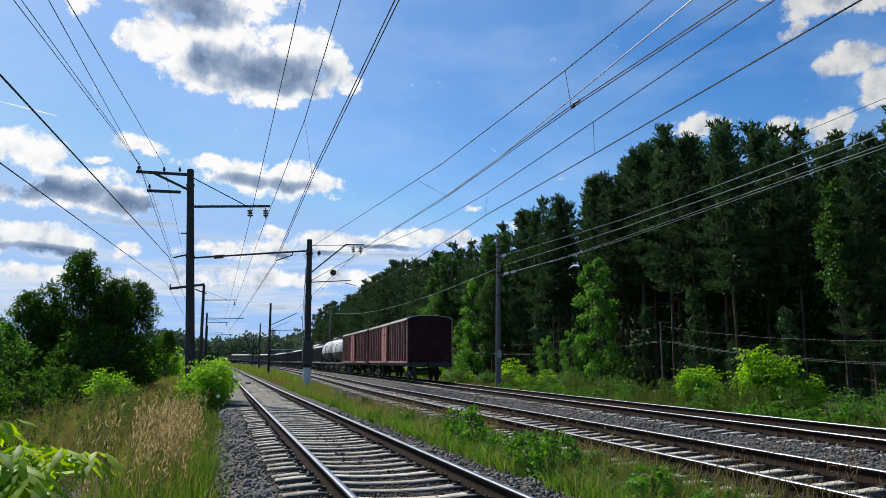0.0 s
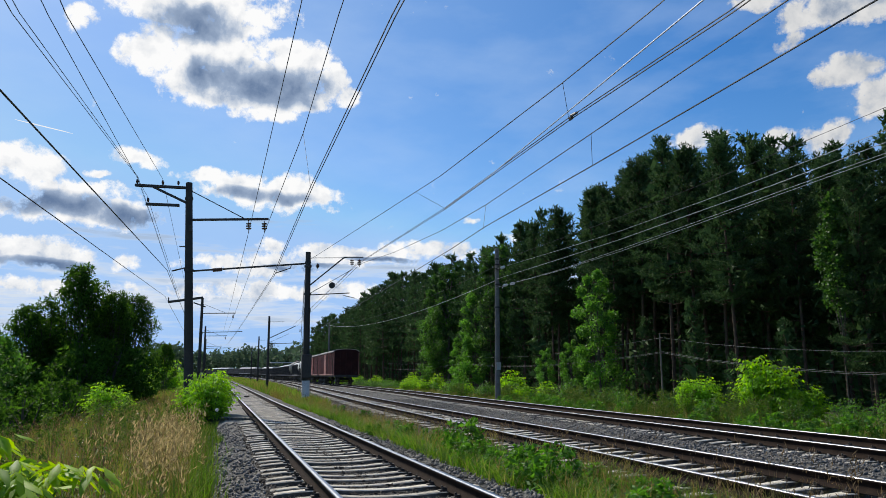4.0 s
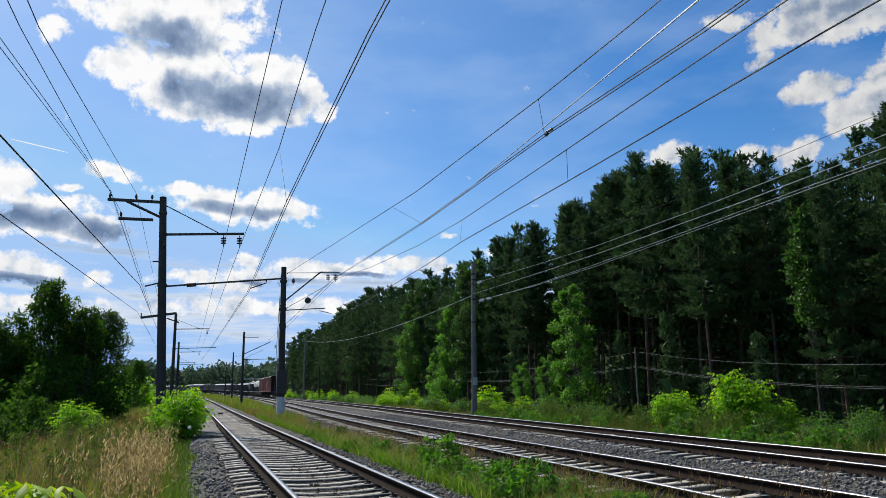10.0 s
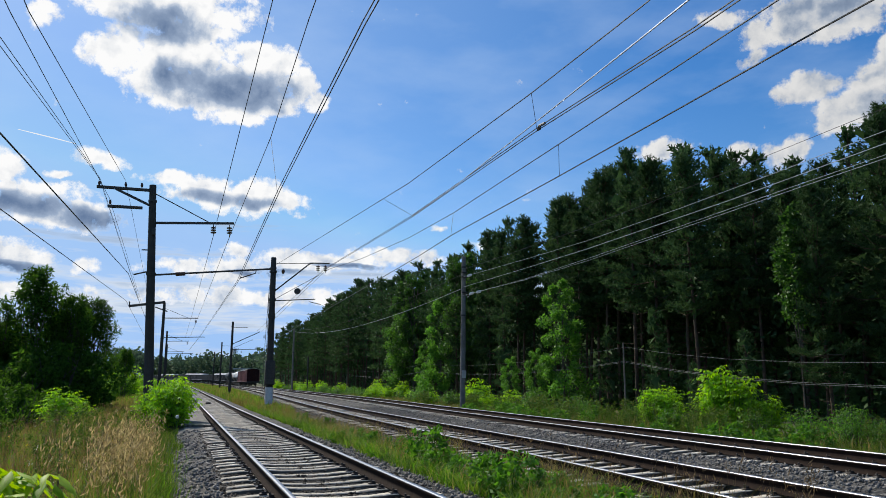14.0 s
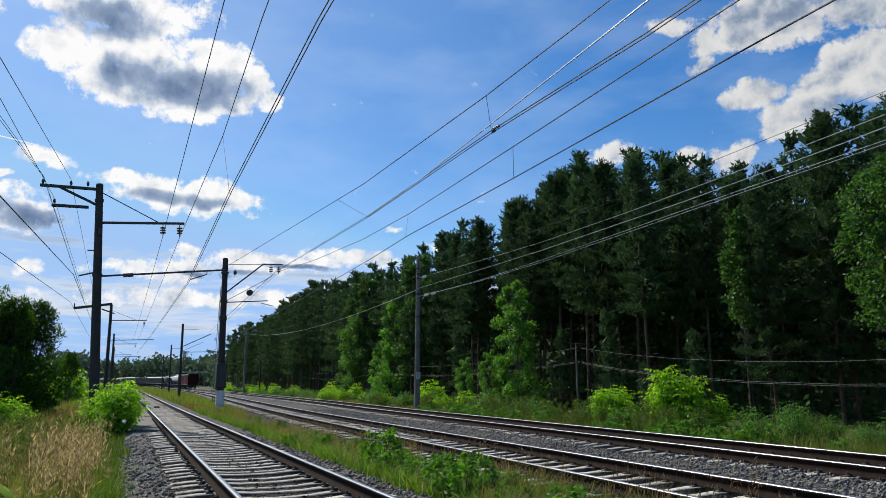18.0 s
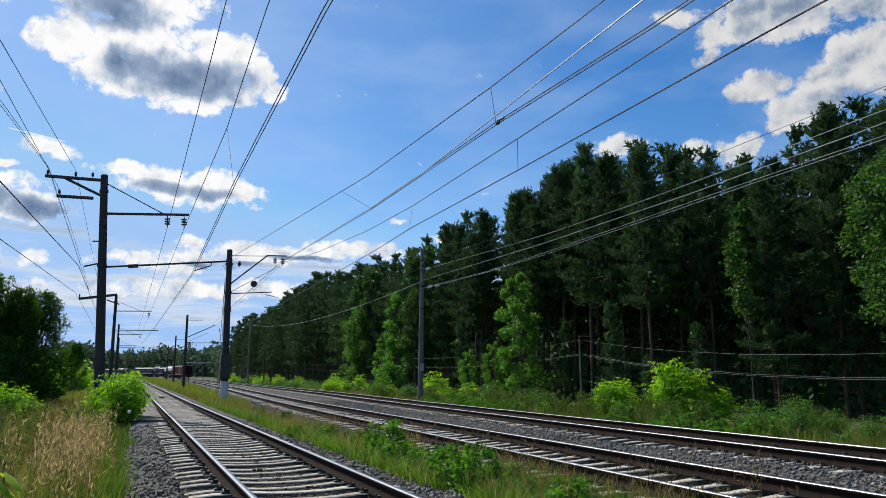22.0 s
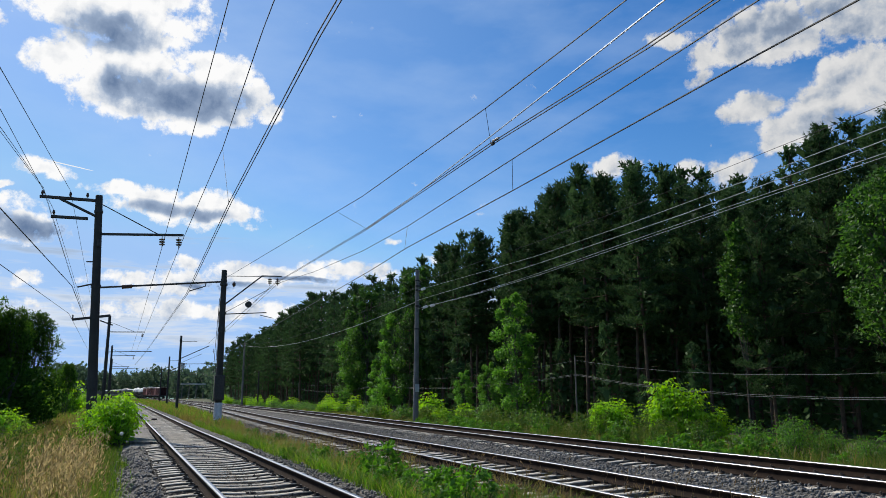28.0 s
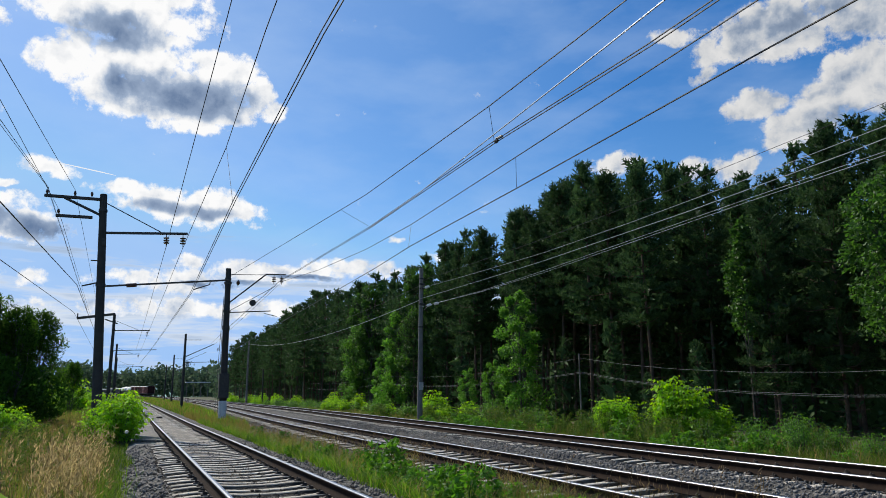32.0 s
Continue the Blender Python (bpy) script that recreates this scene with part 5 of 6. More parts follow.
def broadleaf(seed, name, h, r, base, leaves, size, mat, bark, label, category="tree", group="", stems=1, lobes=16, low=0.25, aspect=0.5, top=1.0, shoots=0):
    """A leafy tree or shrub: stems, limbs and a crown of separate leaves in uneven clumps."""
    rng = np.random.default_rng(seed)
    root = thing(name, label=label, category=category, group=group)
    g, limbs = Geo(), Geo()
    cs = []
    for s in range(stems):
        a0 = 6.28 * s / max(1, stems) + rng.random()
        sp = 0.0 if stems == 1 else r * 0.35
        tip = (sp * math.cos(a0), sp * math.sin(a0), h * rng.uniform(0.72, 0.9))
        g.tube([(0.25 * tip[0], 0.25 * tip[1], -0.2), (tip[0] * 0.5, tip[1] * 0.5, tip[2] * 0.5), tip], [base, base * 0.65, base * 0.15], 7 if stems < 4 else 5)
    for k in range(lobes):
        t = (k + rng.random()) / lobes
        z = h * (low + (0.97 - low) * t)
        prof = r * math.sqrt(max(0.05, 1 - ((t - 0.36) / (0.72 * top)) ** 2))
        a = k * 2.39996 + rng.normal(0, 0.4)
        rr = prof * rng.uniform(0.35, 0.95)
        c = np.array([rr * math.cos(a), rr * math.sin(a), z])
        limbs.tube([(c[0] * 0.1, c[1] * 0.1, max(0.1, z - 0.2 * h)), (c[0] * 0.55, c[1] * 0.55, z - 0.06 * h), tuple(c)], [base * 0.32, base * 0.2, base * 0.05], 4, cap=False)
        n = leaves // lobes
        q = rng.normal(size=(n, 3))
        q /= np.linalg.norm(q, axis=1)[:, None]
        q *= rng.random((n, 1)) ** 0.42
        lr = r * rng.uniform(0.26, 0.46) * (1.15 - 0.55 * t)
        cs.append(c + q * [lr, lr, lr * rng.uniform(0.7, 1.15)])
    for k in range(shoots):  # long whips that stand out of the crown
        a, rr = rng.uniform(0, 6.28), r * rng.uniform(0.1, 0.8)
        foot = np.array([rr * math.cos(a), rr * math.sin(a), h * (0.86 - 0.4 * rr / r)])
        tip = foot + np.array([rng.normal(0, 0.25), rng.normal(0, 0.25), h * rng.uniform(0.12, 0.26)])
        limbs.tube([tuple(foot - [0, 0, 0.5]), tuple(tip)], [base * 0.2, base * 0.04], 4, cap=False)
        t = rng.random((150, 1))
        cs.append(foot + (tip - foot) * t + rng.normal(size=(150, 3)) * (0.08 + 0.30 * (1 - t)))
    wood = part("trunk" if category == "tree" else "stem", g, bark, root)
    if stems > 1:
        wood["kind"] = "stuff"
    part("branch", limbs, bark, root)["kind"] = "stuff"
    c = np.concatenate(cs)
    c = c[c[:, 2] > 0.04]
    v, f = leaf_quads(c, size, aspect, 0.35)
    bulk("crown" if category == "tree" else "foliage", v, f, mat, root)
    return root


def shoot_shrub(seed, name, h, r, stems, leaf, mat, label, category="shrub", group="", nodes=9, leaflets=5, slim=0.42, bark=None):
    """A shrub of arching shoots that carry pairs of drooping feathered leaves, with a ragged top."""
    rng = np.random.default_rng(seed)
    root = thing(name, label=label, category=category, group=group)
    wood, c, along_leaf = Geo(), [], []
    for k in range(stems):
        a = 2.39996 * k + rng.normal(0, 0.3)
        out = r * math.sqrt((k + 0.5) / stems) * rng.uniform(0.75, 1.15)
        tall = h * (1 - 0.42 * (out / r) ** 2) * rng.uniform(0.62, 1.06)
        foot = np.array([0.22 * out * math.cos(a), 0.22 * out * math.sin(a), -0.08])
        tip = np.array([out * math.cos(a), out * math.sin(a), tall])
        knee = np.array([0.5 * out * math.cos(a), 0.5 * out * math.sin(a), tall * 0.66])
        wood.tube([tuple(foot), tuple((foot + 2 * knee + tip) / 4), tuple(tip)], [0.011 * h, 0.007 * h, 0.003], 4, cap=False)
        for j in range(nodes):
            u = 0.30 + 0.70 * (j + rng.random() * 0.6) / nodes
            p = (1 - u) ** 2 * foot + 2 * u * (1 - u) * knee + u ** 2 * tip
            for side in (0, math.pi):
                b = a + j * 1.57 + side + rng.normal(0, 0.35)
                d = np.array([math.cos(b), math.sin(b), rng.uniform(0.0, 0.55)])
                long = leaf * rng.uniform(1.5, 2.4)
                for i in range(leaflets):
                    t = (i + 1) / leaflets
                    q = p + d * long * t - np.array([0, 0, 0.25 * long * t * t])
                    swing = b + (0 if i == leaflets - 1 else (1.0 if i % 2 else -1.0)) + rng.normal(0, 0.2)
                    c.append(q)
                    along_leaf.append((math.cos(swing), math.sin(swing), -0.75 + rng.normal(0, 0.25)))
    c, e = np.array(c), np.array(along_leaf)
    n = len(c)
    e /= np.linalg.norm(e, axis=1)[:, None]
    w = np.cross(e, np.tile([0, 0, 1.0], (n, 1)) + rng.normal(0, 0.35, (n, 3)))
    w /= np.linalg.norm(w, axis=1)[:, None] + 1e-9
    ln = (leaf * rng.uniform(0.7, 1.25, n))[:, None]
    v = np.stack([c, c + e * ln * 0.42 + w * ln * slim * 0.5, c + e * ln, c + e * ln * 0.42 - w * ln * slim * 0.5], 1).reshape(-1, 3)
    stem = part("stem", wood, bark or M_GREYBARK, root)
    stem["kind"] = "stuff"
    bulk("foliage", v, np.arange(4 * n).reshape(n, 4), mat, root)
    return root


def place(kind, x, y, size=1.0, turn=None, sink=0.05, first=[]):
    """Sets a tree or shrub on the ground; the first call for a kind uses the built one itself."""
    m = Matrix.Translation((x, y, float(ground_z(x, y)) - sink)) @ Matrix.Rotation(RNG.uniform(0, 6.28) if turn is None else turn, 4, "Z")
    if kind.name in first:
        ob = copy_thing(kind, m)
    else:
        first.append(kind.name)
        ob = kind
        ob.matrix_basis = m
    ob.scale = (size * RNG.uniform(0.95, 1.05), size * RNG.uniform(0.95, 1.05), size)
    return ob


def build_forest():
    tall = "tall dark Scots pine with a bare trunk and ragged crown"
    near = [pine(11, 20, 0.36, 3.1, 12, 38, 8, 0.24, 0.068, tall), pine(12, 20, 0.42, 2.9, 11, 39, 8, 0.24, 0.068, tall, 0.55), pine(13, 20, 0.32, 3.0, 13, 36, 8, 0.24, 0.068, tall, 0.7), pine(18, 20, 0.38, 2.7, 11, 38, 8, 0.24, 0.068, tall, 0.8)]
    leafy = pine(14, 20, 0.14, 3.3, 16, 36, 8, 0.24, 0.068, "tall green Scots pine clothed with branches almost to the ground", 0.6)
    far = [pine(15, 20, 0.28, 3.0, 11, 13, 6, 0.38, 0.18, tall), pine(16, 20, 0.20, 3.0, 12, 12, 6, 0.38, 0.18, tall)]
    skyline = spline([(-40, 14.8), (15, 14.8), (21.7, 15.0), (25.5, 15.4), (28, 15.0), (30, 14.2), (31.2, 15.2), (33, 16.3), (35.7, 17.0), (38.8, 18.3), (44.5, 19.1), (48.7, 19.4), (52.7, 18.6), (56.2, 18.0), (60, 19.0), (64, 18.7), (80, 17.7), (95, 18.0), (108, 18.8), (118, 19.8), (137, 20.8), (165, 19.6), (230, 19.3), (300, 19)])
    y = 14.0
    while y < 250:
        edge = 31.0 + 1.2 * math.sin(y * 0.21) - 0.004 * y + 1.6 * min(1, max(0, (31 - y) / 8))
        for row in range(4 if y < 72 else 3):
            x = edge + row * 4.0 + RNG.normal(0, 0.8)
            yy = y + RNG.normal(0, 0.8)
            kinds = near if (yy < 72 and row < 2) else far
            kind = leafy if (row == 0 and yy < 30.5) else kinds[RNG.integers(len(kinds))]
            high = float(skyline(yy * 31 / x)) * min(1.28, x / 31)
            place(kind, x, yy, high / 20 * (RNG.uniform(0.88, 1.03) if row < 2 else RNG.uniform(0.84, 0.98)))
        y += 2.9 if y < 72 else 5.0
    # the closed canopy of the woods behind the edge
    ys, xs = np.arange(-30, 330, 5.0), np.array([43.5, 44.5, 47, 52, 60, 75, 100, 140])
    V = [(x + 1.2 * noise.noise(Vector((x, y, 1))), y, -1.0 if i == 0 else (10.5 if i == 1 else 12.5) + 2.0 * noise.noise(Vector((x * 0.2, y * 0.25, 5)))) for y in ys for i, x in enumerate(xs)]
    k = len(xs)
    F = [(j * k + i, j * k + i + 1, (j + 1) * k + i + 1, (j + 1) * k + i) for j in range(len(ys) - 1) for i in range(k - 1)]
    n = 16000
    yy, zz = RNG.uniform(-25, 320, n), RNG.random(n) * 15.0 - 0.8
    v, f = leaf_quads(np.stack([RNG.uniform(41.5, 45, n), yy, zz], -1), 0.8, 0.6, 0.2)
    tagged(bulk("woods", np.concatenate([np.array(V), v]), np.concatenate([np.array(F), f + len(V)]), M_PINE), "dense dark pine woods behind the forest edge", "woods", kind="stuff")
    # shaded undergrowth between the trunks
    n = 20000
    yy = 8 + 240 * RNG.random(n) ** 1.5
    v, f = leaf_quads(np.stack([31.2 + RNG.uniform(0, 9, n), yy, RNG.random(n) ** 1.4 * 8.0 - 0.8], -1), 0.4, 0.5, 0.3)
    tagged(bulk("undergrowth", v, f, M_PINE), "shaded dark undergrowth between the pine trunks", "undergrowth", kind="stuff")
    # leafy trees along the edge
    birch = broadleaf(21, "young_birch", 9.8, 1.95, 0.11, 9000, 0.22, M_LEAF, M_GREYBARK, "young leafy birch at the forest edge", group="edge trees", lobes=30, low=0.08, top=1.1)
    aspen = broadleaf(22, "aspen_tree", 13.0, 2.3, 0.14, 10000, 0.24, M_LEAFDARK, M_GREYBARK, "green aspen at the forest edge", group="edge trees", lobes=34, low=0.2, top=1.1)
    for x, y, s in ((26.8, 49.3, 1.0), (29.3, 84, 1.25), (29.6, 101, 1.25), (26.6, 53.5, 0.5), (26.5, 58, 0.45), (28.6, 88, 0.7)):
        place(birch, x, y, s)
    for x, y, s in ((30.6, 99, 1.36), (30.3, 79, 1.30), (30.4, 104, 1.1), (30.6, 87, 1.05)):
        place(aspen, x, y, s)
    slim = broadleaf(23, "aspen_tree", 11.3, 0.9, 0.045, 4200, 0.21, M_LEAFDARK, M_GREYBARK, "slender green aspen in front of the pines", group="edge trees", lobes=40, low=0.46, top=0.9, shoots=9)
    place(slim, 29.4, 29.4)
    wide_aspen = broadleaf(24, "aspen_tree", 11.7, 2.0, 0.12, 10000, 0.21, M_LEAFDARK, M_GREYBARK, "broad green aspen in front of the pines", group="edge trees", lobes=46, low=0.40, top=1.0)
    for x, y, k in ((29.3, 20.9, 1.0), (29.2, 17.4, 0.95)):
        place(wide_aspen, x, y, k)
    spruce = pine(17, 6.5, 0.08, 1.3, 9, 16, 7, 0.16, 0.05, "small dark spruce in the undergrowth", 0.9)
    spruce["category"] = "tree"
    for x, y, s in ((26.8, 30.5, 0.72), (27.5, 38.5, 1.0), (27.8, 44.5, 0.9), (28, 62, 1.1), (27.3, 35.0, 0.5)):
        place(spruce, x, y, s)


build_forest()


def build_shrubs():
    young = "bright green young maple shrub beside the line"
    fine = shoot_shrub(35, "maple_shrub", 2.6, 1.25, 38, 0.185, M_LEAFBRIGHT, young, group="maple shrubs", slim=0.46)
    upright = shoot_shrub(37, "maple_shrub", 2.6, 0.95, 26, 0.185, M_LEAFBRIGHT, young, group="maple shrubs", slim=0.46)
    bright = shoot_shrub(31, "maple_shrub", 2.7, 1.3, 22, 0.24, M_LEAFBRIGHT, young, group="maple shrubs", nodes=6, leaflets=4, slim=0.55)
    low = shoot_shrub(32, "willow_shrub", 1.7, 1.15, 34, 0.13, M_WEED, "low green shrub in the lineside grass", group="lineside shrubs", nodes=9, leaflets=3, slim=0.34)
    for x, y, s in ((22.8, 26.6, 1.05), (23.6, 25.6, 0.66), (22.4, 31.0, 0.80), (-0.2, 27.6, 0.76), (-4.3, 33, 0.66)):
        place(fine, x, y, s)
    for x, y, s in ((22.4, 27.2, 1.22), (22.0, 31.6, 0.82), (0.0, 29.0, 0.78), (-0.8, 28.6, 0.68), (-3.7, 34.2, 0.5)):
        place(upright, x, y, s)
    for x, y, s in ((21.4, 24.0, 0.75), (22.0, 22.0, 0.8), (21.5, 19.5, 0.85), (23.6, 17.0, 0.8), (24.2, 20.4, 0.6), (24.6, 22.5, 0.9), (21.0, 28.8, 0.7), (21.2, 16.5, 0.6), (22.0, 33.0, 0.8), (21.6, 36.5, 0.8), (22.5, 41, 0.9), (24.5, 43, 0.9), (23.0, 46.5, 1.2)):
        place(low, x, y, s)
    y = 50.0
    while y < 240:
        c = float(track_c(y))
        for k in range(3):
            x = c + 5.6 + RNG.uniform(0, 6.0)
            if noise.noise(Vector((x * 0.2, y * 0.16, 2.5))) > -0.12:
                place(bright if RNG.random() < 0.4 else low, x, y + RNG.normal(0, 1.6), 0.45 + 0.70 * RNG.random() ** 1.5)
        y += 2.6 if y < 130 else 4.5
    for x, y, s in ((-5.0, 84, 1.6), (-6.4, 87, 1.9), (-7.6, 83, 1.8), (-5.6, 95, 1.2), (-5.0, 108, 1.0), (-6.0, 122, 1.3), (-5.6, 140, 1.2), (-6.2, 160, 1.4), (-5.8, 185, 1.3), (-6.6, 210, 1.5), (-7.2, 240, 1.7)):
        place(bright, x, y, s)
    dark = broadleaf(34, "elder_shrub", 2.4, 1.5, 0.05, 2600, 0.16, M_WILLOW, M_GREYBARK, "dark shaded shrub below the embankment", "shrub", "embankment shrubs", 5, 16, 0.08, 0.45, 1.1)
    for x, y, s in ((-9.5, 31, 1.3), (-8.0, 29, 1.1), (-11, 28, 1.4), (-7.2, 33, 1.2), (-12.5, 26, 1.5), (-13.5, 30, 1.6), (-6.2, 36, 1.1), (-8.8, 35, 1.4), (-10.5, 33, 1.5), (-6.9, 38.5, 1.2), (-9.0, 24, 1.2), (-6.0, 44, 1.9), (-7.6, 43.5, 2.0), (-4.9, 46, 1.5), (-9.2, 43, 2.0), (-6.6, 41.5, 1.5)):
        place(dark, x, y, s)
    # feathery weeds on the verge beyond the main line
    mug = broadleaf(36, "mugwort_clump", 1.25, 0.5, 0.012, 900, 0.085, M_ROUGH, M_WEED, "feathery green mugwort clump on the verge", "weed", "mugwort clumps", 9, 20, 0.06, 0.28, 1.3)
    made = 0
    while made < 80:
        y = 13 + 52 * RNG.random() ** 1.2
        x = float(track_c(y)) + RNG.uniform(4.4, 9.5)
        if noise.noise(Vector((x * 0.35, y * 0.3, 7.7))) > -0.05:
            place(mug, x, y, RNG.uniform(0.5, 1.25))
            made += 1
    for x, y, s in ((-3.3, 11.5, 1.0), (-2.2, 15, 0.7), (-4.4, 17, 0.9), (-3.0, 21, 0.7), (-2.0, 10.5, 0.55), (-2.5, 12, 0.65), (-1.7, 12.8, 0.5), (-2.9, 13.5, 0.75), (-1.6, 9.6, 0.45), (-2.3, 9.2, 0.5), (-3.6, 14.5, 0.6), (-2.7, 10.8, 0.6), (-1.5, 16, 0.8), (-2.1, 18.5, 0.95), (-1.3, 19.5, 0.8), (-3.2, 17.5, 0.85), (-1.8, 22, 0.9), (-2.6, 24.5, 1.0), (-1.2, 23.5, 0.8), (-1.7, 14.0, 0.7), (-4.8, 20, 0.8), (-3.6, 27, 0.9)):
        place(mug, x, y, s)
    # weeds between the tracks
    tuft = broadleaf(33, "nettle_clump", 0.62, 0.42, 0.012, 700, 0.085, M_WEED, M_WEED, "leafy green weed clump in the grass strip", "weed", "weed clumps", 7, 12, 0.1, 0.4, 1.2)
    for x, y, s in ((4.3, 9.5, 1.2), (4.55, 9.1, 0.8), (4.35, 13.2, 1.45), (4.6, 14.0, 1.1), (4.15, 11.0, 0.8), (4.55, 11.6, 1.0), (4.7, 16.5, 0.9), (4.4, 8.2, 0.8), (4.8, 7.6, 0.8), (4.9, 21, 0.8), (5.0, 26, 0.9), (3.9, 19, 0.6), (4.9, 31, 0.9), (4.45, 10.2, 1.2), (4.2, 12.3, 0.9), (4.75, 12.9, 0.7), (4.5, 15.4, 0.8), (4.4, 17.8, 0.9), (4.95, 9.4, 0.7), (4.3, 7.0, 0.9), (4.6, 6.3, 0.8)):
        place(tuft, x, y, s)
    for k in range(40):
        y = 13 + 34 * RNG.random()
        place(tuft, float(track_c(y)) + RNG.uniform(3.4, 6.0), y, RNG.uniform(0.8, 1.7))


build_shrubs()


def build_left_trees():
    willow = broadleaf(41, "willow_tree", 10.0, 2.1, 0.12, 9000, 0.26, M_WILLOW, M_GREYBARK, "bushy dark green willow below the embankment", group="embankment trees", stems=3, lobes=56, low=0.02, aspect=0.30, top=0.93, shoots=26)
    for x, y, s in ((-7.7, 46, 1.0), (-5.9, 46.5, 0.77), (-4.9, 48, 0.72), (-6.8, 49, 0.75), (-8.9, 47.5, 0.76), (-10.2, 46, 0.86), (-12.4, 47, 0.72), (-9.8, 50, 0.72), (-14.6, 46, 0.72), (-17.0, 47, 0.75), (-19.8, 46, 0.7), (-4.7, 74, 0.52), (-9.2, 84, 0.6), (-13, 110, 0.8)):
        place(willow, x, y, s)
    alder = broadleaf(42, "alder_tree", 7.0, 2.3, 0.09, 7000, 0.22, M_LEAF, M_GREYBARK, "leafy green alder below the embankment", group="embankment trees", stems=2, lobes=34, low=0.04, aspect=0.5, top=1.05, shoots=5)
    for x, y, s in ((-10.7, 41, 0.95), (-13.4, 40, 0.85), (-16.5, 41, 1.0)):
        place(alder, x, y, s)


build_left_trees()


def build_far_woods():
    """Woods round the horizon, out where the line bends away."""
    def belt(n, y0, y1, x0, x1, h, size, name, label):
        x, y = RNG.uniform(x0, x1, n), RNG.uniform(y0, y1, n)
        hh = h * (0.62 + 0.30 * np.array([noise.noise(Vector((a * 0.03, b * 0.02, 3.3))) + 0.9 * noise.noise(Vector((a * 0.13, b * 0.05, 8.1))) + 0.5 for a, b in zip(x, y)]))
        z = ground_z(x, y) + RNG.random(n) ** 0.7 * hh
        v, f = leaf_quads(np.stack([x, y, z], -1), size, 0.7, 0.2)
        tagged(bulk(name, v, f, M_FARWOODS), label, "woods", kind="stuff")
    belt(40000, 560, 620, -230, 150, 25, 2.3, "far_woods", "distant mixed woods closing the view")
    belt(9000, 430, 470, 24, 120, 19, 2.2, "far_woods", "distant mixed woods closing the view")
    belt(9000, 250, 330, 30, 90, 16, 1.6, "far_woods", "far end of the pine forest")


build_far_woods()


def build_far_house():
    root = thing("apartment_block", (59.6, 900, float(ground_z(59.6, 900))), "pale distant tower block above the trees", "building")
    part("wall", Geo().box((0, 0, 19.5), (3.8, 8, 39), 0.1), M_FARWALL, root)
    part("roof", Geo().box((0, 0, 39.3), (4.1, 8.4, 0.6), 0.1), M_CONCRETE, root)
    for k in range(10):
        for i in (-1, 1):
            part("window", Geo().box((0.95 * i, -4.03, 9 + 2.9 * k), (0.9, 0.1, 1.3), 0.02), M_GLASS, root)


build_far_house()


def build_far_platform():
    """The pale edge of a long station platform where the line bends away."""
    x0, x1, y = 24.5, 42.0, 376.0
    z = 8.1
    root = thing("platform_canopy", (0, y, float(ground_z(33, y))), "long pale canopy roof of a distant platform", "canopy")
    b = z - float(ground_z(33, y))
    part("roof", Geo().box(((x0 + x1) / 2, 0, b), (x1 - x0, 3.2, 0.4), 0.08), M_FARWALL, root)
    for k in range(6):
        x = x0 + 0.8 + k * (x1 - x0 - 1.6) / 5
        part("post", Geo().box((x, 0, b / 2), (0.3, 0.3, b), 0.03), M_CONCRETE, root)


build_far_platform()


# ---- grass ----
def blades(x, y, h, w, lean=0.35, z=None):
    """Bent grass blades at x, y: two quads each that taper to a point."""
    n = len(x)
    z = ground_z(x, y) - 0.02 if z is None else z
    a = RNG.uniform(0, 6.28, n)
    d = np.stack([np.cos(a), np.sin(a)], -1)
    ln = (h * RNG.uniform(0.1, 1.0, n) * lean)[:, None]
    s = np.stack([-d[:, 1], d[:, 0]], -1)
    t = RNG.uniform(0, 6.28, n)
    s = np.stack([np.cos(t), np.sin(t)], -1)
    base = np.stack([x, y], -1)
    rows = []
    for k, (hh, off, ww) in enumerate(((0, 0, 1.0), (0.6, 0.38, 0.75), (1.0, 1.0, 0.08))):
        c = base + d * ln * off
        zz = z + h * hh * (1 - 0.06 * k)
        for sg in (-1, 1):
            rows.append(np.concatenate([c + sg * s * (w * ww * 0.5)[:, None], zz[:, None]], 1))
    v = np.stack(rows, 1).reshape(-1, 3)
    i = 6 * np.arange(n)[:, None, None]
    f = np.array([(0, 1, 3, 2), (2, 3, 5, 4)])[None] + i
    return v, f.reshape(-1, 4)


def sward(name, n, xr, yr, h, w, mat, label, power=1.8, patch=0.0, axis=None, lean=0.6):
    """A stretch of grass; axis shifts it along a track."""
    x, y = spread(n, xr[0], xr[1], yr[0], yr[1], power)
    if axis is not None:
        x = x + axis(y)
    k = np.array([noise.noise(Vector((a * 0.8, b * 0.5, 9.1))) for a, b in zip(x, y)])
    keep = k > patch - 0.35
    x, y, k = x[keep], y[keep], k[keep]
    hh = h * RNG.uniform(0.45, 1.1, len(x)) * (1 + 0.5 * k)
    ww = w * (1 + y / 28) * RNG.uniform(0.7, 1.3, len(x))
    v, f = blades(x, y, hh, ww, lean)
    return tagged(bulk(name, v, f, mat), label, "grass", kind="stuff")


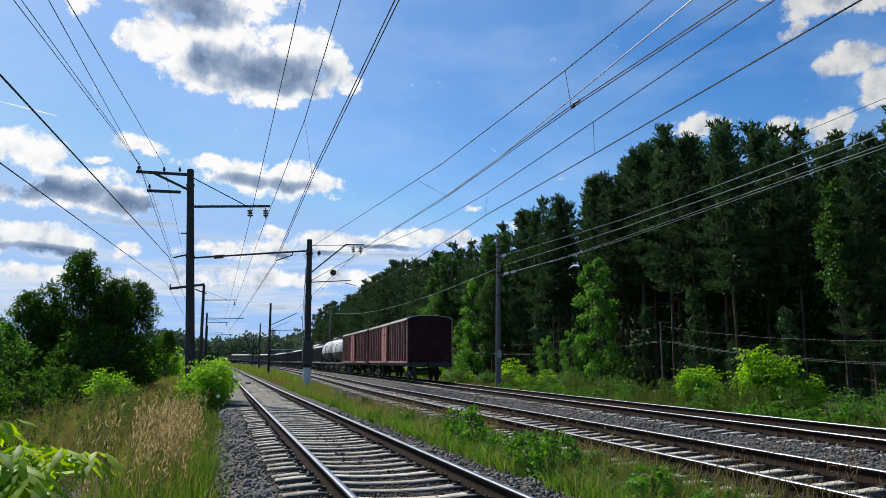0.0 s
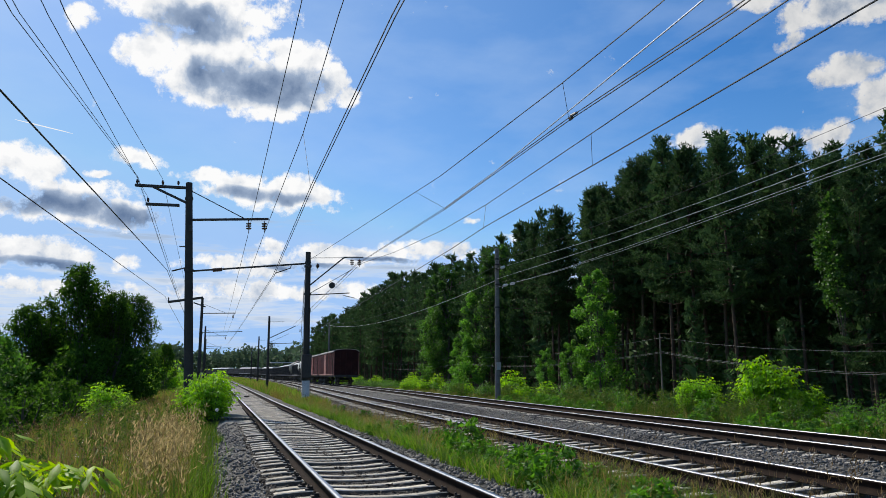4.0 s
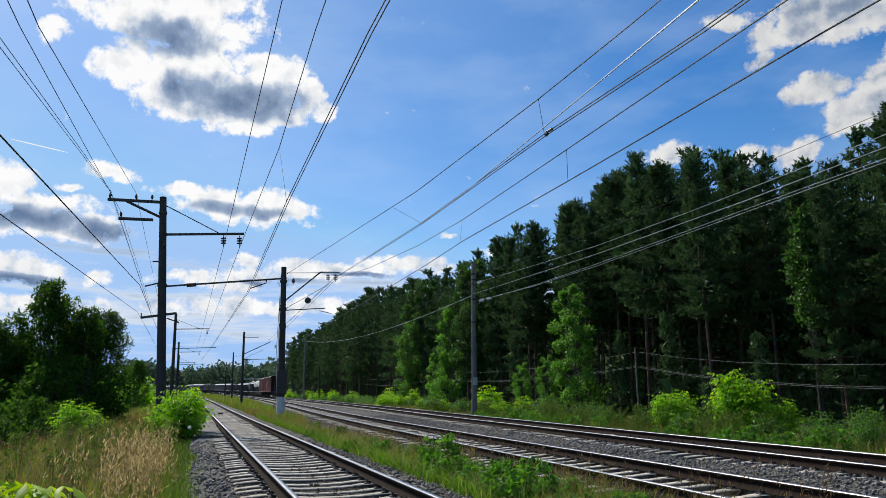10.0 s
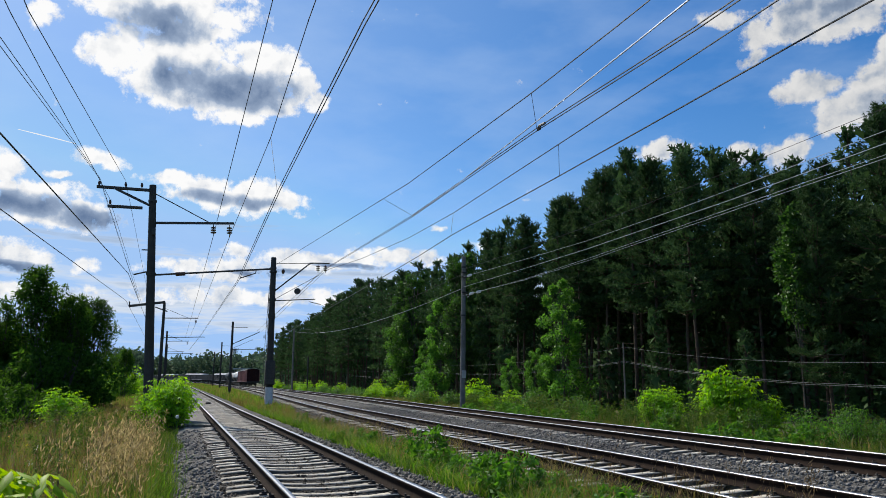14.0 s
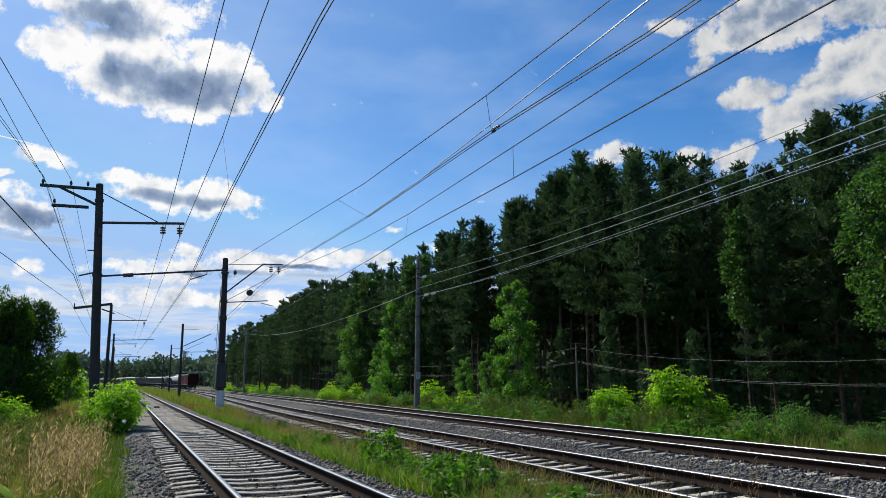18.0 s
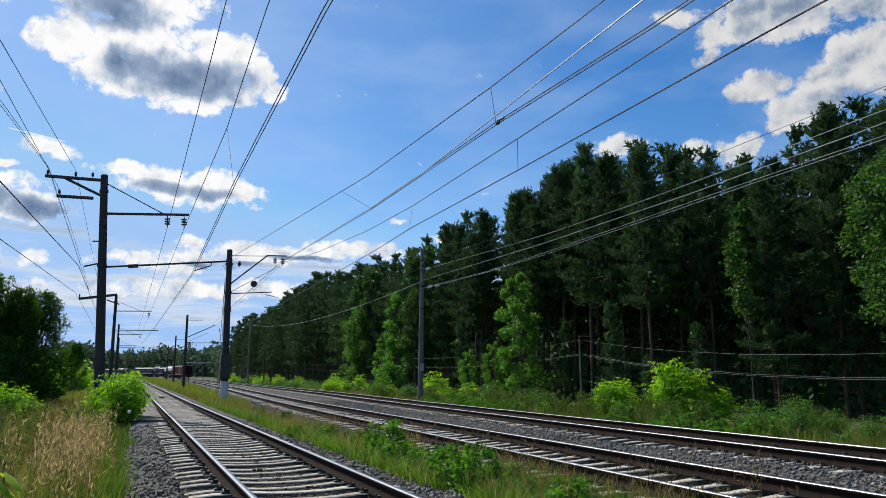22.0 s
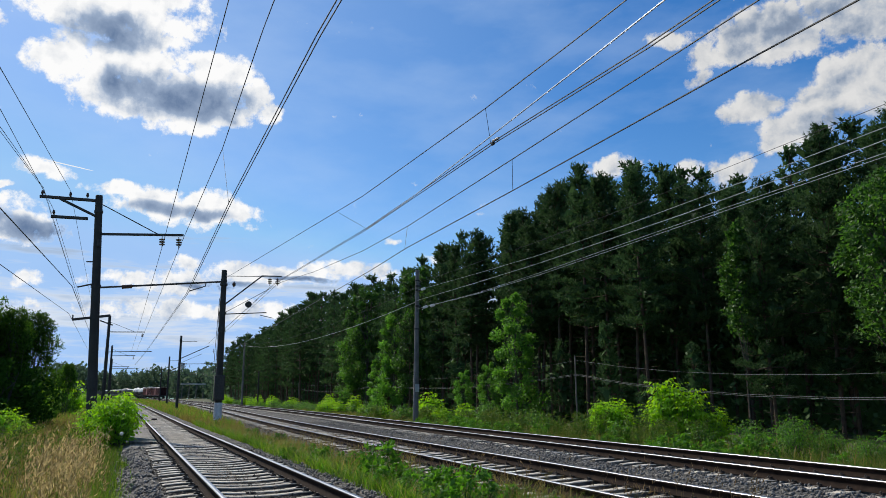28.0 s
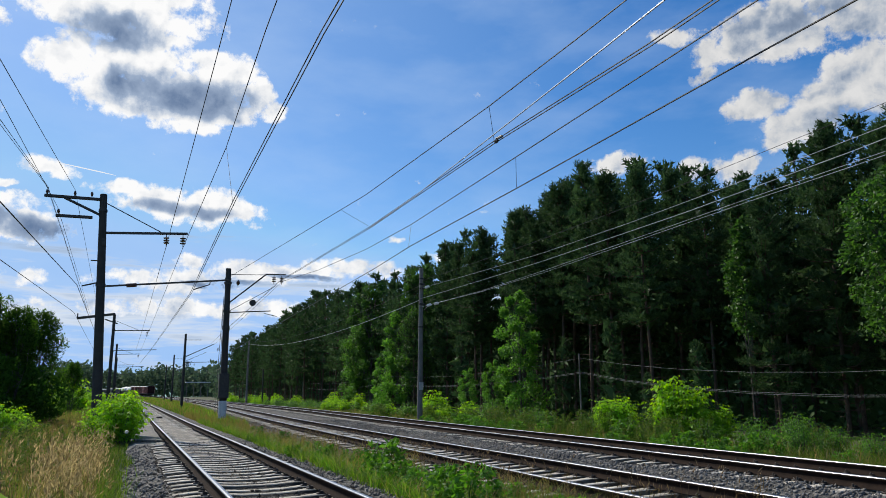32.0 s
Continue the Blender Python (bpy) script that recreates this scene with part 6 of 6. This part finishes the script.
def build_grass():
    both = "tall uncut meadow grass, green with dry stalks"
    sward("grass", 17000, (-6.2, -0.9), (3.2, 70), 0.55, 0.008, M_GRASS, both)
    sward("grass", 17000, (-6.4, -1.2), (6.0, 70), 0.72, 0.007, M_DRYGRASS, "tall dry meadow grass on the embankment edge", patch=0.12)
    x, y = RNG.uniform(-6.5, -0.6, 5000), RNG.uniform(-25, 3.2, 5000)
    v, f = blades(x, y, 0.4 * RNG.uniform(0.4, 1.1, 5000), 0.012 * RNG.uniform(0.7, 1.3, 5000), 0.7)
    tagged(bulk("grass", v, f, M_GRASS), "trodden green meadow grass on the embankment", "grass", kind="stuff")
    x, y = spread(13000, -1.2, 0.3, 3.0, 34, 1.7)
    k = np.array([noise.noise(Vector((a * 2.0, b * 0.9, 4.4))) for a, b in zip(x, y)])
    keep = x < 0.02 + 0.22 * k
    x, y = x[keep], y[keep]
    h = np.clip(0.45 - 0.28 * (x + 0.6), 0.12, 0.5) * RNG.uniform(0.4, 1.1, len(x))
    v, f = blades(x, y, h, 0.008 * (1 + y / 28) * RNG.uniform(0.7, 1.4, len(x)), 0.6)
    tagged(bulk("grass", v, f, M_ROUGH), "ragged low grass at the ballast edge", "grass", kind="stuff")
    sward("grass", 20000, (3.75, 5.25), (4.5, 46), 0.40, 0.008, M_GRASS, "green grass strip between the tracks", 1.5, lean=1.1)
    sward("grass", 9000, (3.85, 5.1), (4.5, 34), 0.30, 0.016, M_WEED, "broad-leaved green growth between the tracks", 1.4, 0.3, lean=1.4)
    sward("grass", 11000, (3.9, 5.5), (4.5, 60), 0.55, 0.006, M_DRYGRASS, "dry grass stalks between the tracks", 1.4, 0.25, lean=0.8)
    sward("grass", 17000, (3.5, 9.5), (13, 130), 0.55, 0.014, M_ROUGH, "rough grass between the main line and the forest", 1.4, 0.1, axis=track_c, lean=1.0)
    sward("grass", 5000, (3.5, 8.0), (13, 90), 0.75, 0.008, M_DRYGRASS, "dry stalks on the verge", 1.4, 0.35, axis=track_c)
    sward("grass", 6000, (8.5, 15.0), (14, 90), 0.6, 0.02, M_ROUGH, "rough grass at the forest's foot", 1.3, axis=track_c)
    n = 11000
    y = 40 + 300 * RNG.random(n) ** 1.5
    x0, x1 = track_a(y) + 2.2, track_b(y) - 2.1
    x = x0 + (x1 - x0) * RNG.random(n)
    v, f = blades(x, y, 0.6 * RNG.uniform(0.4, 1.2, n), 0.03 * RNG.uniform(0.6, 1.2, n) * (1 + y / 60))
    tagged(bulk("grass", v, f, [M_GRASS, M_DRYGRASS], mat_ids=np.repeat(RNG.random(n) < 0.35, 2)), "far grass strip between the tracks", "grass", kind="stuff")
    n = 9000
    y = 60 + 260 * RNG.random(n) ** 1.4
    x = track_a(y) - 2.3 - 9 * RNG.random(n)
    v, f = blades(x, y, 0.8 * RNG.uniform(0.4, 1.2, n), 0.04 * RNG.uniform(0.6, 1.2, n) * (1 + y / 60))
    tagged(bulk("grass", v, f, [M_GRASS, M_DRYGRASS], mat_ids=np.repeat(RNG.random(n) < 0.3, 2)), "far grass on the embankment", "grass", kind="stuff")


build_grass()


def build_seed_heads():
    """Brown seed heads on bent stalks among the grass."""
    vs, fs, k = [], [], 0
    for n, x0, x1, y0, y1, h0, h1 in ((380, 4.2, 5.6, 5, 40, 0.45, 0.9), (1500, -6.0, -1.0, 5, 45, 0.55, 0.95)):
        x, y = spread(n, x0, x1, y0, y1, 1.5)
        h = RNG.uniform(h0, h1, n)
        v, f = blades(x, y, h, np.full(n, 0.006), 0.15)
        z = ground_z(x, y)
        j = 7
        t = RNG.uniform(0.8, 1.0, (n, j))
        c = np.stack([np.repeat(x, j), np.repeat(y, j), (z[:, None] + h[:, None] * t * 0.92).ravel()], -1)
        c[:, :2] += RNG.normal(0, 0.02, (n * j, 2))
        v2, f2 = leaf_quads(c, 0.06, 0.16, 0.0, np.array([0.1, 0, 1.0]))
        for a, b in ((v, f), (v2, f2)):
            vs.append(a)
            fs.append(b + k)
            k += len(a)
    tagged(bulk("seed_heads", np.concatenate(vs), np.concatenate(fs), M_SEED), "dry brown seed heads standing in the grass", "dry grass", kind="stuff")


build_seed_heads()


def build_flowers():
    """Small meadow flowers on the embankment."""
    for name, n, mat, h, size, label in (("white_flowers", 40, M_PETAL, 0.72, 0.018, "small white flower heads in the meadow"), ("yellow_flowers", 60, M_PETALYELLOW, 0.6, 0.02, "small yellow flowers in the meadow")):
        x, y = spread(n, -6.0, -1.0, 7, 40, 1.3)
        z = ground_z(x, y) + h * RNG.uniform(0.7, 1.1, n)
        j = 8
        c = np.repeat(np.stack([x, y, z], -1), j, 0) + RNG.normal(0, 0.02, (n * j, 3))
        v, f = leaf_quads(c, size, 0.8, 0.8)
        v2, f2 = blades(x, y, z - ground_z(x, y), np.full(n, 0.005), 0.0)
        tagged(bulk(name, np.concatenate([v, v2]), np.concatenate([f, f2 + len(v)]), [mat, M_WEED], mat_ids=np.concatenate([np.zeros(len(f)), np.ones(len(f2))])), label, "flowers", kind="stuff")


build_flowers()


def build_reeds():
    """Feathery small-reed: pale plumes on straight stalks."""
    n = 380
    x = RNG.normal(-0.60, 0.25, n)
    y = np.clip(RNG.normal(11.4, 2.0, n), 7.4, 16)
    keep = x < -0.06 - 0.25 * RNG.random(n) ** 2
    x, y = x[keep], y[keep]
    n = len(x)
    h = RNG.uniform(0.55, 1.26, n)
    v, f = blades(x, y, h, np.full(n, 0.006), 0.2)
    z = ground_z(x, y)
    k = 16
    t = RNG.uniform(0.76, 1.0, (n, k))
    c = np.stack([np.repeat(x, k), np.repeat(y, k), (z[:, None] + h[:, None] * t * 0.97).ravel()], -1)
    c[:, :2] += RNG.normal(0, 1, (n * k, 2)) * (0.020 * (1.15 - t.ravel()) / 0.3)[:, None]
    v2, f2 = leaf_quads(c, 0.062, 0.20, 0.0, np.array([0.16, 0, 1.2]))
    # green leaves round the feet of the stalks
    m = 2600
    xg, yg = RNG.normal(-0.5, 0.22, m), np.clip(RNG.normal(11.0, 2.2, m), 6.5, 16)
    v3, f3 = blades(xg, yg, RNG.uniform(0.25, 0.62, m), np.full(m, 0.011), 0.8)
    tagged(bulk("reeds", np.concatenate([v, v2, v3]), np.concatenate([f, f2 + len(v), f3 + len(v) + len(v2)]), [M_REED, M_DRYGRASS, M_GRASS],
                mat_ids=np.concatenate([np.ones(len(f)), np.zeros(len(f2)), np.full(len(f3), 2)])), "dry tan feathery reed plumes beside the ballast", "reeds", kind="stuff")


build_reeds()


def build_ash_sapling():
    """Ash-leaved maple sapling close to the camera: feathered leaves on thin shoots."""
    root = thing("maple_sapling", (-1.03, 3.2, float(ground_z(-1.03, 3.2)) + 0.02), "bright green ash-leaved maple sapling in the grass", "sapling")
    stems = Geo()
    rng = np.random.default_rng(5)
    g = Geo()
    for k in range(76):
        a = rng.uniform(0, 6.28)
        r = 0.56 * math.sqrt(rng.random())
        tip = Vector((r * math.cos(a), r * math.sin(a) * 0.8, rng.uniform(0.92, 1.52) - 0.25 * r - 0.12 * r * math.cos(a)))
        stems.tube([(0.1 * tip.x, 0.1 * tip.y, -0.05), (tip.x * 0.5, tip.y * 0.5, tip.z * 0.62), tuple(tip)], [0.010, 0.007, 0.004], 5, cap=False)
        for j in range(4):
            d = Vector((math.cos(a + rng.normal(0, 1.3)), math.sin(a + rng.normal(0, 1.3)), rng.uniform(-0.35, 0.25))).normalized()
            side = d.cross(Vector((0, 0, 1))).normalized()
            for i, sd in ((0.06, 1), (0.06, -1), (0.12, 1), (0.12, -1), (0.17, 0)):
                p = tip + d * i
                e = (d * (0.55 if sd else 1.0) + side * sd * 0.8 + Vector((0, 0, -0.62 + rng.normal(0, 0.2)))).normalized()
                n = e.cross(side if not sd else d).normalized()
                w = e.cross(n).normalized()
                L, ww = rng.uniform(0.08, 0.135), rng.uniform(0.015, 0.024)
                fold = n * 0.008
                verts = [p, p + e * L * 0.35 + w * ww + fold, p + e * L * 0.7 + w * ww * 0.7 + fold, p + e * L - Vector((0, 0, 0.012)), p + e * L * 0.7 - w * ww * 0.7 + fold, p + e * L * 0.35 - w * ww + fold, p + e * L * 0.4, p + e * L * 0.72]
                g.add(verts, [(0, 1, 6), (1, 2, 7, 6), (2, 3, 7), (0, 6, 5), (6, 7, 4, 5), (7, 3, 4)])
    part("stem", stems, M_WEED, root)
    part("foliage", g, M_SAPLING, root, smooth=True)


build_ash_sapling()


def build_tall_weeds():
    """A dark thistle stalk with short leaves, and a white downy seed head by the ballast."""
    rng = np.random.default_rng(17)
    for x, y, h in ((-2.0, 9.4, 0.98), (-1.35, 10.6, 0.85), (-2.9, 12.2, 0.95)):
        root = thing("thistle", (x, y, float(ground_z(x, y))), "dark upright thistle stalk in the meadow", "weed", "thistles")
        part("stalk", Geo().tube([(0, 0, -0.05), (0.02, 0, h * 0.5), (0.0, 0.02, h)], [0.012, 0.009, 0.004], 6), M_SEED, root)
        leaves = Geo()
        for k in range(34):
            z, a = h * (0.12 + 0.86 * k / 34), k * 2.4
            ln = 0.15 * (1.1 - z / h) + 0.03
            d, w = Vector((math.cos(a), math.sin(a), 0.45)), Vector((-math.sin(a), math.cos(a), 0)) * 0.02
            p = Vector((0, 0, z))
            leaves.add([p, p + d * ln * 0.5 + w, p + d * ln - Vector((0, 0, 0.3 * ln)), p + d * ln * 0.5 - w], [(0, 1, 2, 3)])
        part("foliage", leaves, M_ROUGH, root)
    x, y = 0.02, 22.5
    z0 = float(ground_z(x, y))
    root = thing("salsify", (x, y, z0), "white downy seed head on a green stalk", "flower")
    part("stalk", Geo().tube([(0, 0, -0.05), (0.01, 0, 0.62)], [0.008, 0.005], 5), M_WEED, root)
    n = 260
    q = rng.normal(size=(n, 3))
    q /= np.linalg.norm(q, axis=1)[:, None]
    w = np.cross(q, rng.normal(size=(n, 3))) * 0.004
    c = np.array([0.01, 0, 0.68])
    v = np.stack([c + q * 0.012, c + q * 0.05 + w, c + q * 0.05 - w], 1).reshape(-1, 3)
    bulk("seed_head", v, np.arange(3 * n).reshape(n, 3), M_PETAL, root, "white downy globe")


build_tall_weeds()


# ---- an old crossing beside the first track ----
def build_crossing():
    """A cracked slab with a broken front edge, and a stone left lying between the rails."""
    rng = np.random.default_rng(8)
    front = [(0.30 + 0.075 * k, 26.9 + rng.uniform(-0.16, 0.16) - 0.03 * k) for k in range(12)]
    back = [(x, 37.0) for x, _ in front]
    n = len(front)
    top = [(x, y, -0.135 + rng.uniform(-0.006, 0.006)) for x, y in front] + [(x, y, -0.135) for x, y in back]
    low = [(x + rng.uniform(-0.01, 0.01), y + 0.05, -0.30) for x, y, _ in top[:n]] + [(x, y, -0.30) for x, y in back]
    faces = []
    for k in range(n - 1):
        faces += [(k, k + 1, n + k + 1, n + k), (2 * n + k + 1, 2 * n + k, 3 * n + k, 3 * n + k + 1), (k + 1, k, 2 * n + k, 2 * n + k + 1), (n + k, n + k + 1, 3 * n + k + 1, 3 * n + k)]
    faces += [(0, n, 3 * n, 2 * n), (2 * n - 1, n - 1, 3 * n - 1, 4 * n - 1)]
    tagged(part("crossing_slab", Geo().add(top + low, faces), M_DUST), "cracked dusty concrete slab beside the old rail", "slab")
    bm = Geo().box((0, 0, 0.05), (0.34, 0.26, 0.12), 0.045)
    tagged(part("stone", bm, M_DARKSTONE, at=Matrix.Translation((2.05, 55.0, float(ground_z(2.05, 55.0)))) @ Matrix.Rotation(0.5, 4, "Z")), "dark stone lying between the rails", "stone")


build_crossing()


# ---- the vapour trail of an aeroplane, high and far ----
def build_trail():
    """A streak 3.4 degrees long, 4200 m out; motions() carries it over the sky."""
    g = Geo().tube([(-140, 0, 16), (-60, 0, 7), (60, 0, -7), (115, 0, -14)], [1.2, 2.6, 2.4, 0.8], 8)
    return tagged(part("vapour_trail", g, M_TRAIL), "thin white vapour trail of an aeroplane", "vapour trail")


TRAIL = build_trail()


# ---- what moves: the train pulls away, the vapour trail drifts ----
def motions():
    ys = np.arange(0, 1090, 1.0)
    xs = track_c(ys)
    seg = np.concatenate([[0], np.cumsum(np.hypot(np.diff(xs), np.diff(ys)))])

    def at(s):
        return float(np.interp(s, seg, ys))

    tail = spline([(0, 48.45), (3, 81.5), (6, 114.0), (10, 156.0), (13, 186.5), (17, 224), (20, 251), (24, 288), (28, 325), (32, 362)])

    def run(t):
        return float(np.interp(tail(t), ys, seg))

    for ob, off in TRAIN:
        rows = []
        for k in range(0, 33):
            s = run(k) + off
            y0, y1, y = at(s - 4.2), at(s + 4.2), at(s)
            p0, _ = along(track_c, RISE_C, y0)
            p1, _ = along(track_c, RISE_C, y1)
            d = p1 - p0
            rows.append((k, Matrix.Translation((p0 + p1) / 2) @ pose(0, 0, 0, math.degrees(math.atan2(d.z, d.y)), 0, math.degrees(math.atan2(-d.x, d.y)))))
        walk(ob, rows)
    # the wheels of the last two wagons roll on their way
    step = 1 / 15
    for ob, off in TRAIN[:2]:
        for w in [c for c in ob.children_recursive if c.name.startswith("wheelset")]:
            home = w.matrix_basis.translation.copy()
            walk(w, [(k * step, Matrix.Translation(home) @ Matrix.Rotation(-(run(k * step) - run(0)) / 0.475, 4, "X")) for k in range(0, 481)])
    track = [(0, -13.4, 17.04), (6, -11.86, 16.9), (13, -10.0, 16.67), (28, -4.83, 16.0), (32, -3.6, 15.75)]
    walk(TRAIL, [(t, pose(0, 0, 0, 0, 0, -az) @ pose(0, 0, 0, el, 0, 0) @ pose(0, 4200, 0)) for t, az, el in track])


motions()
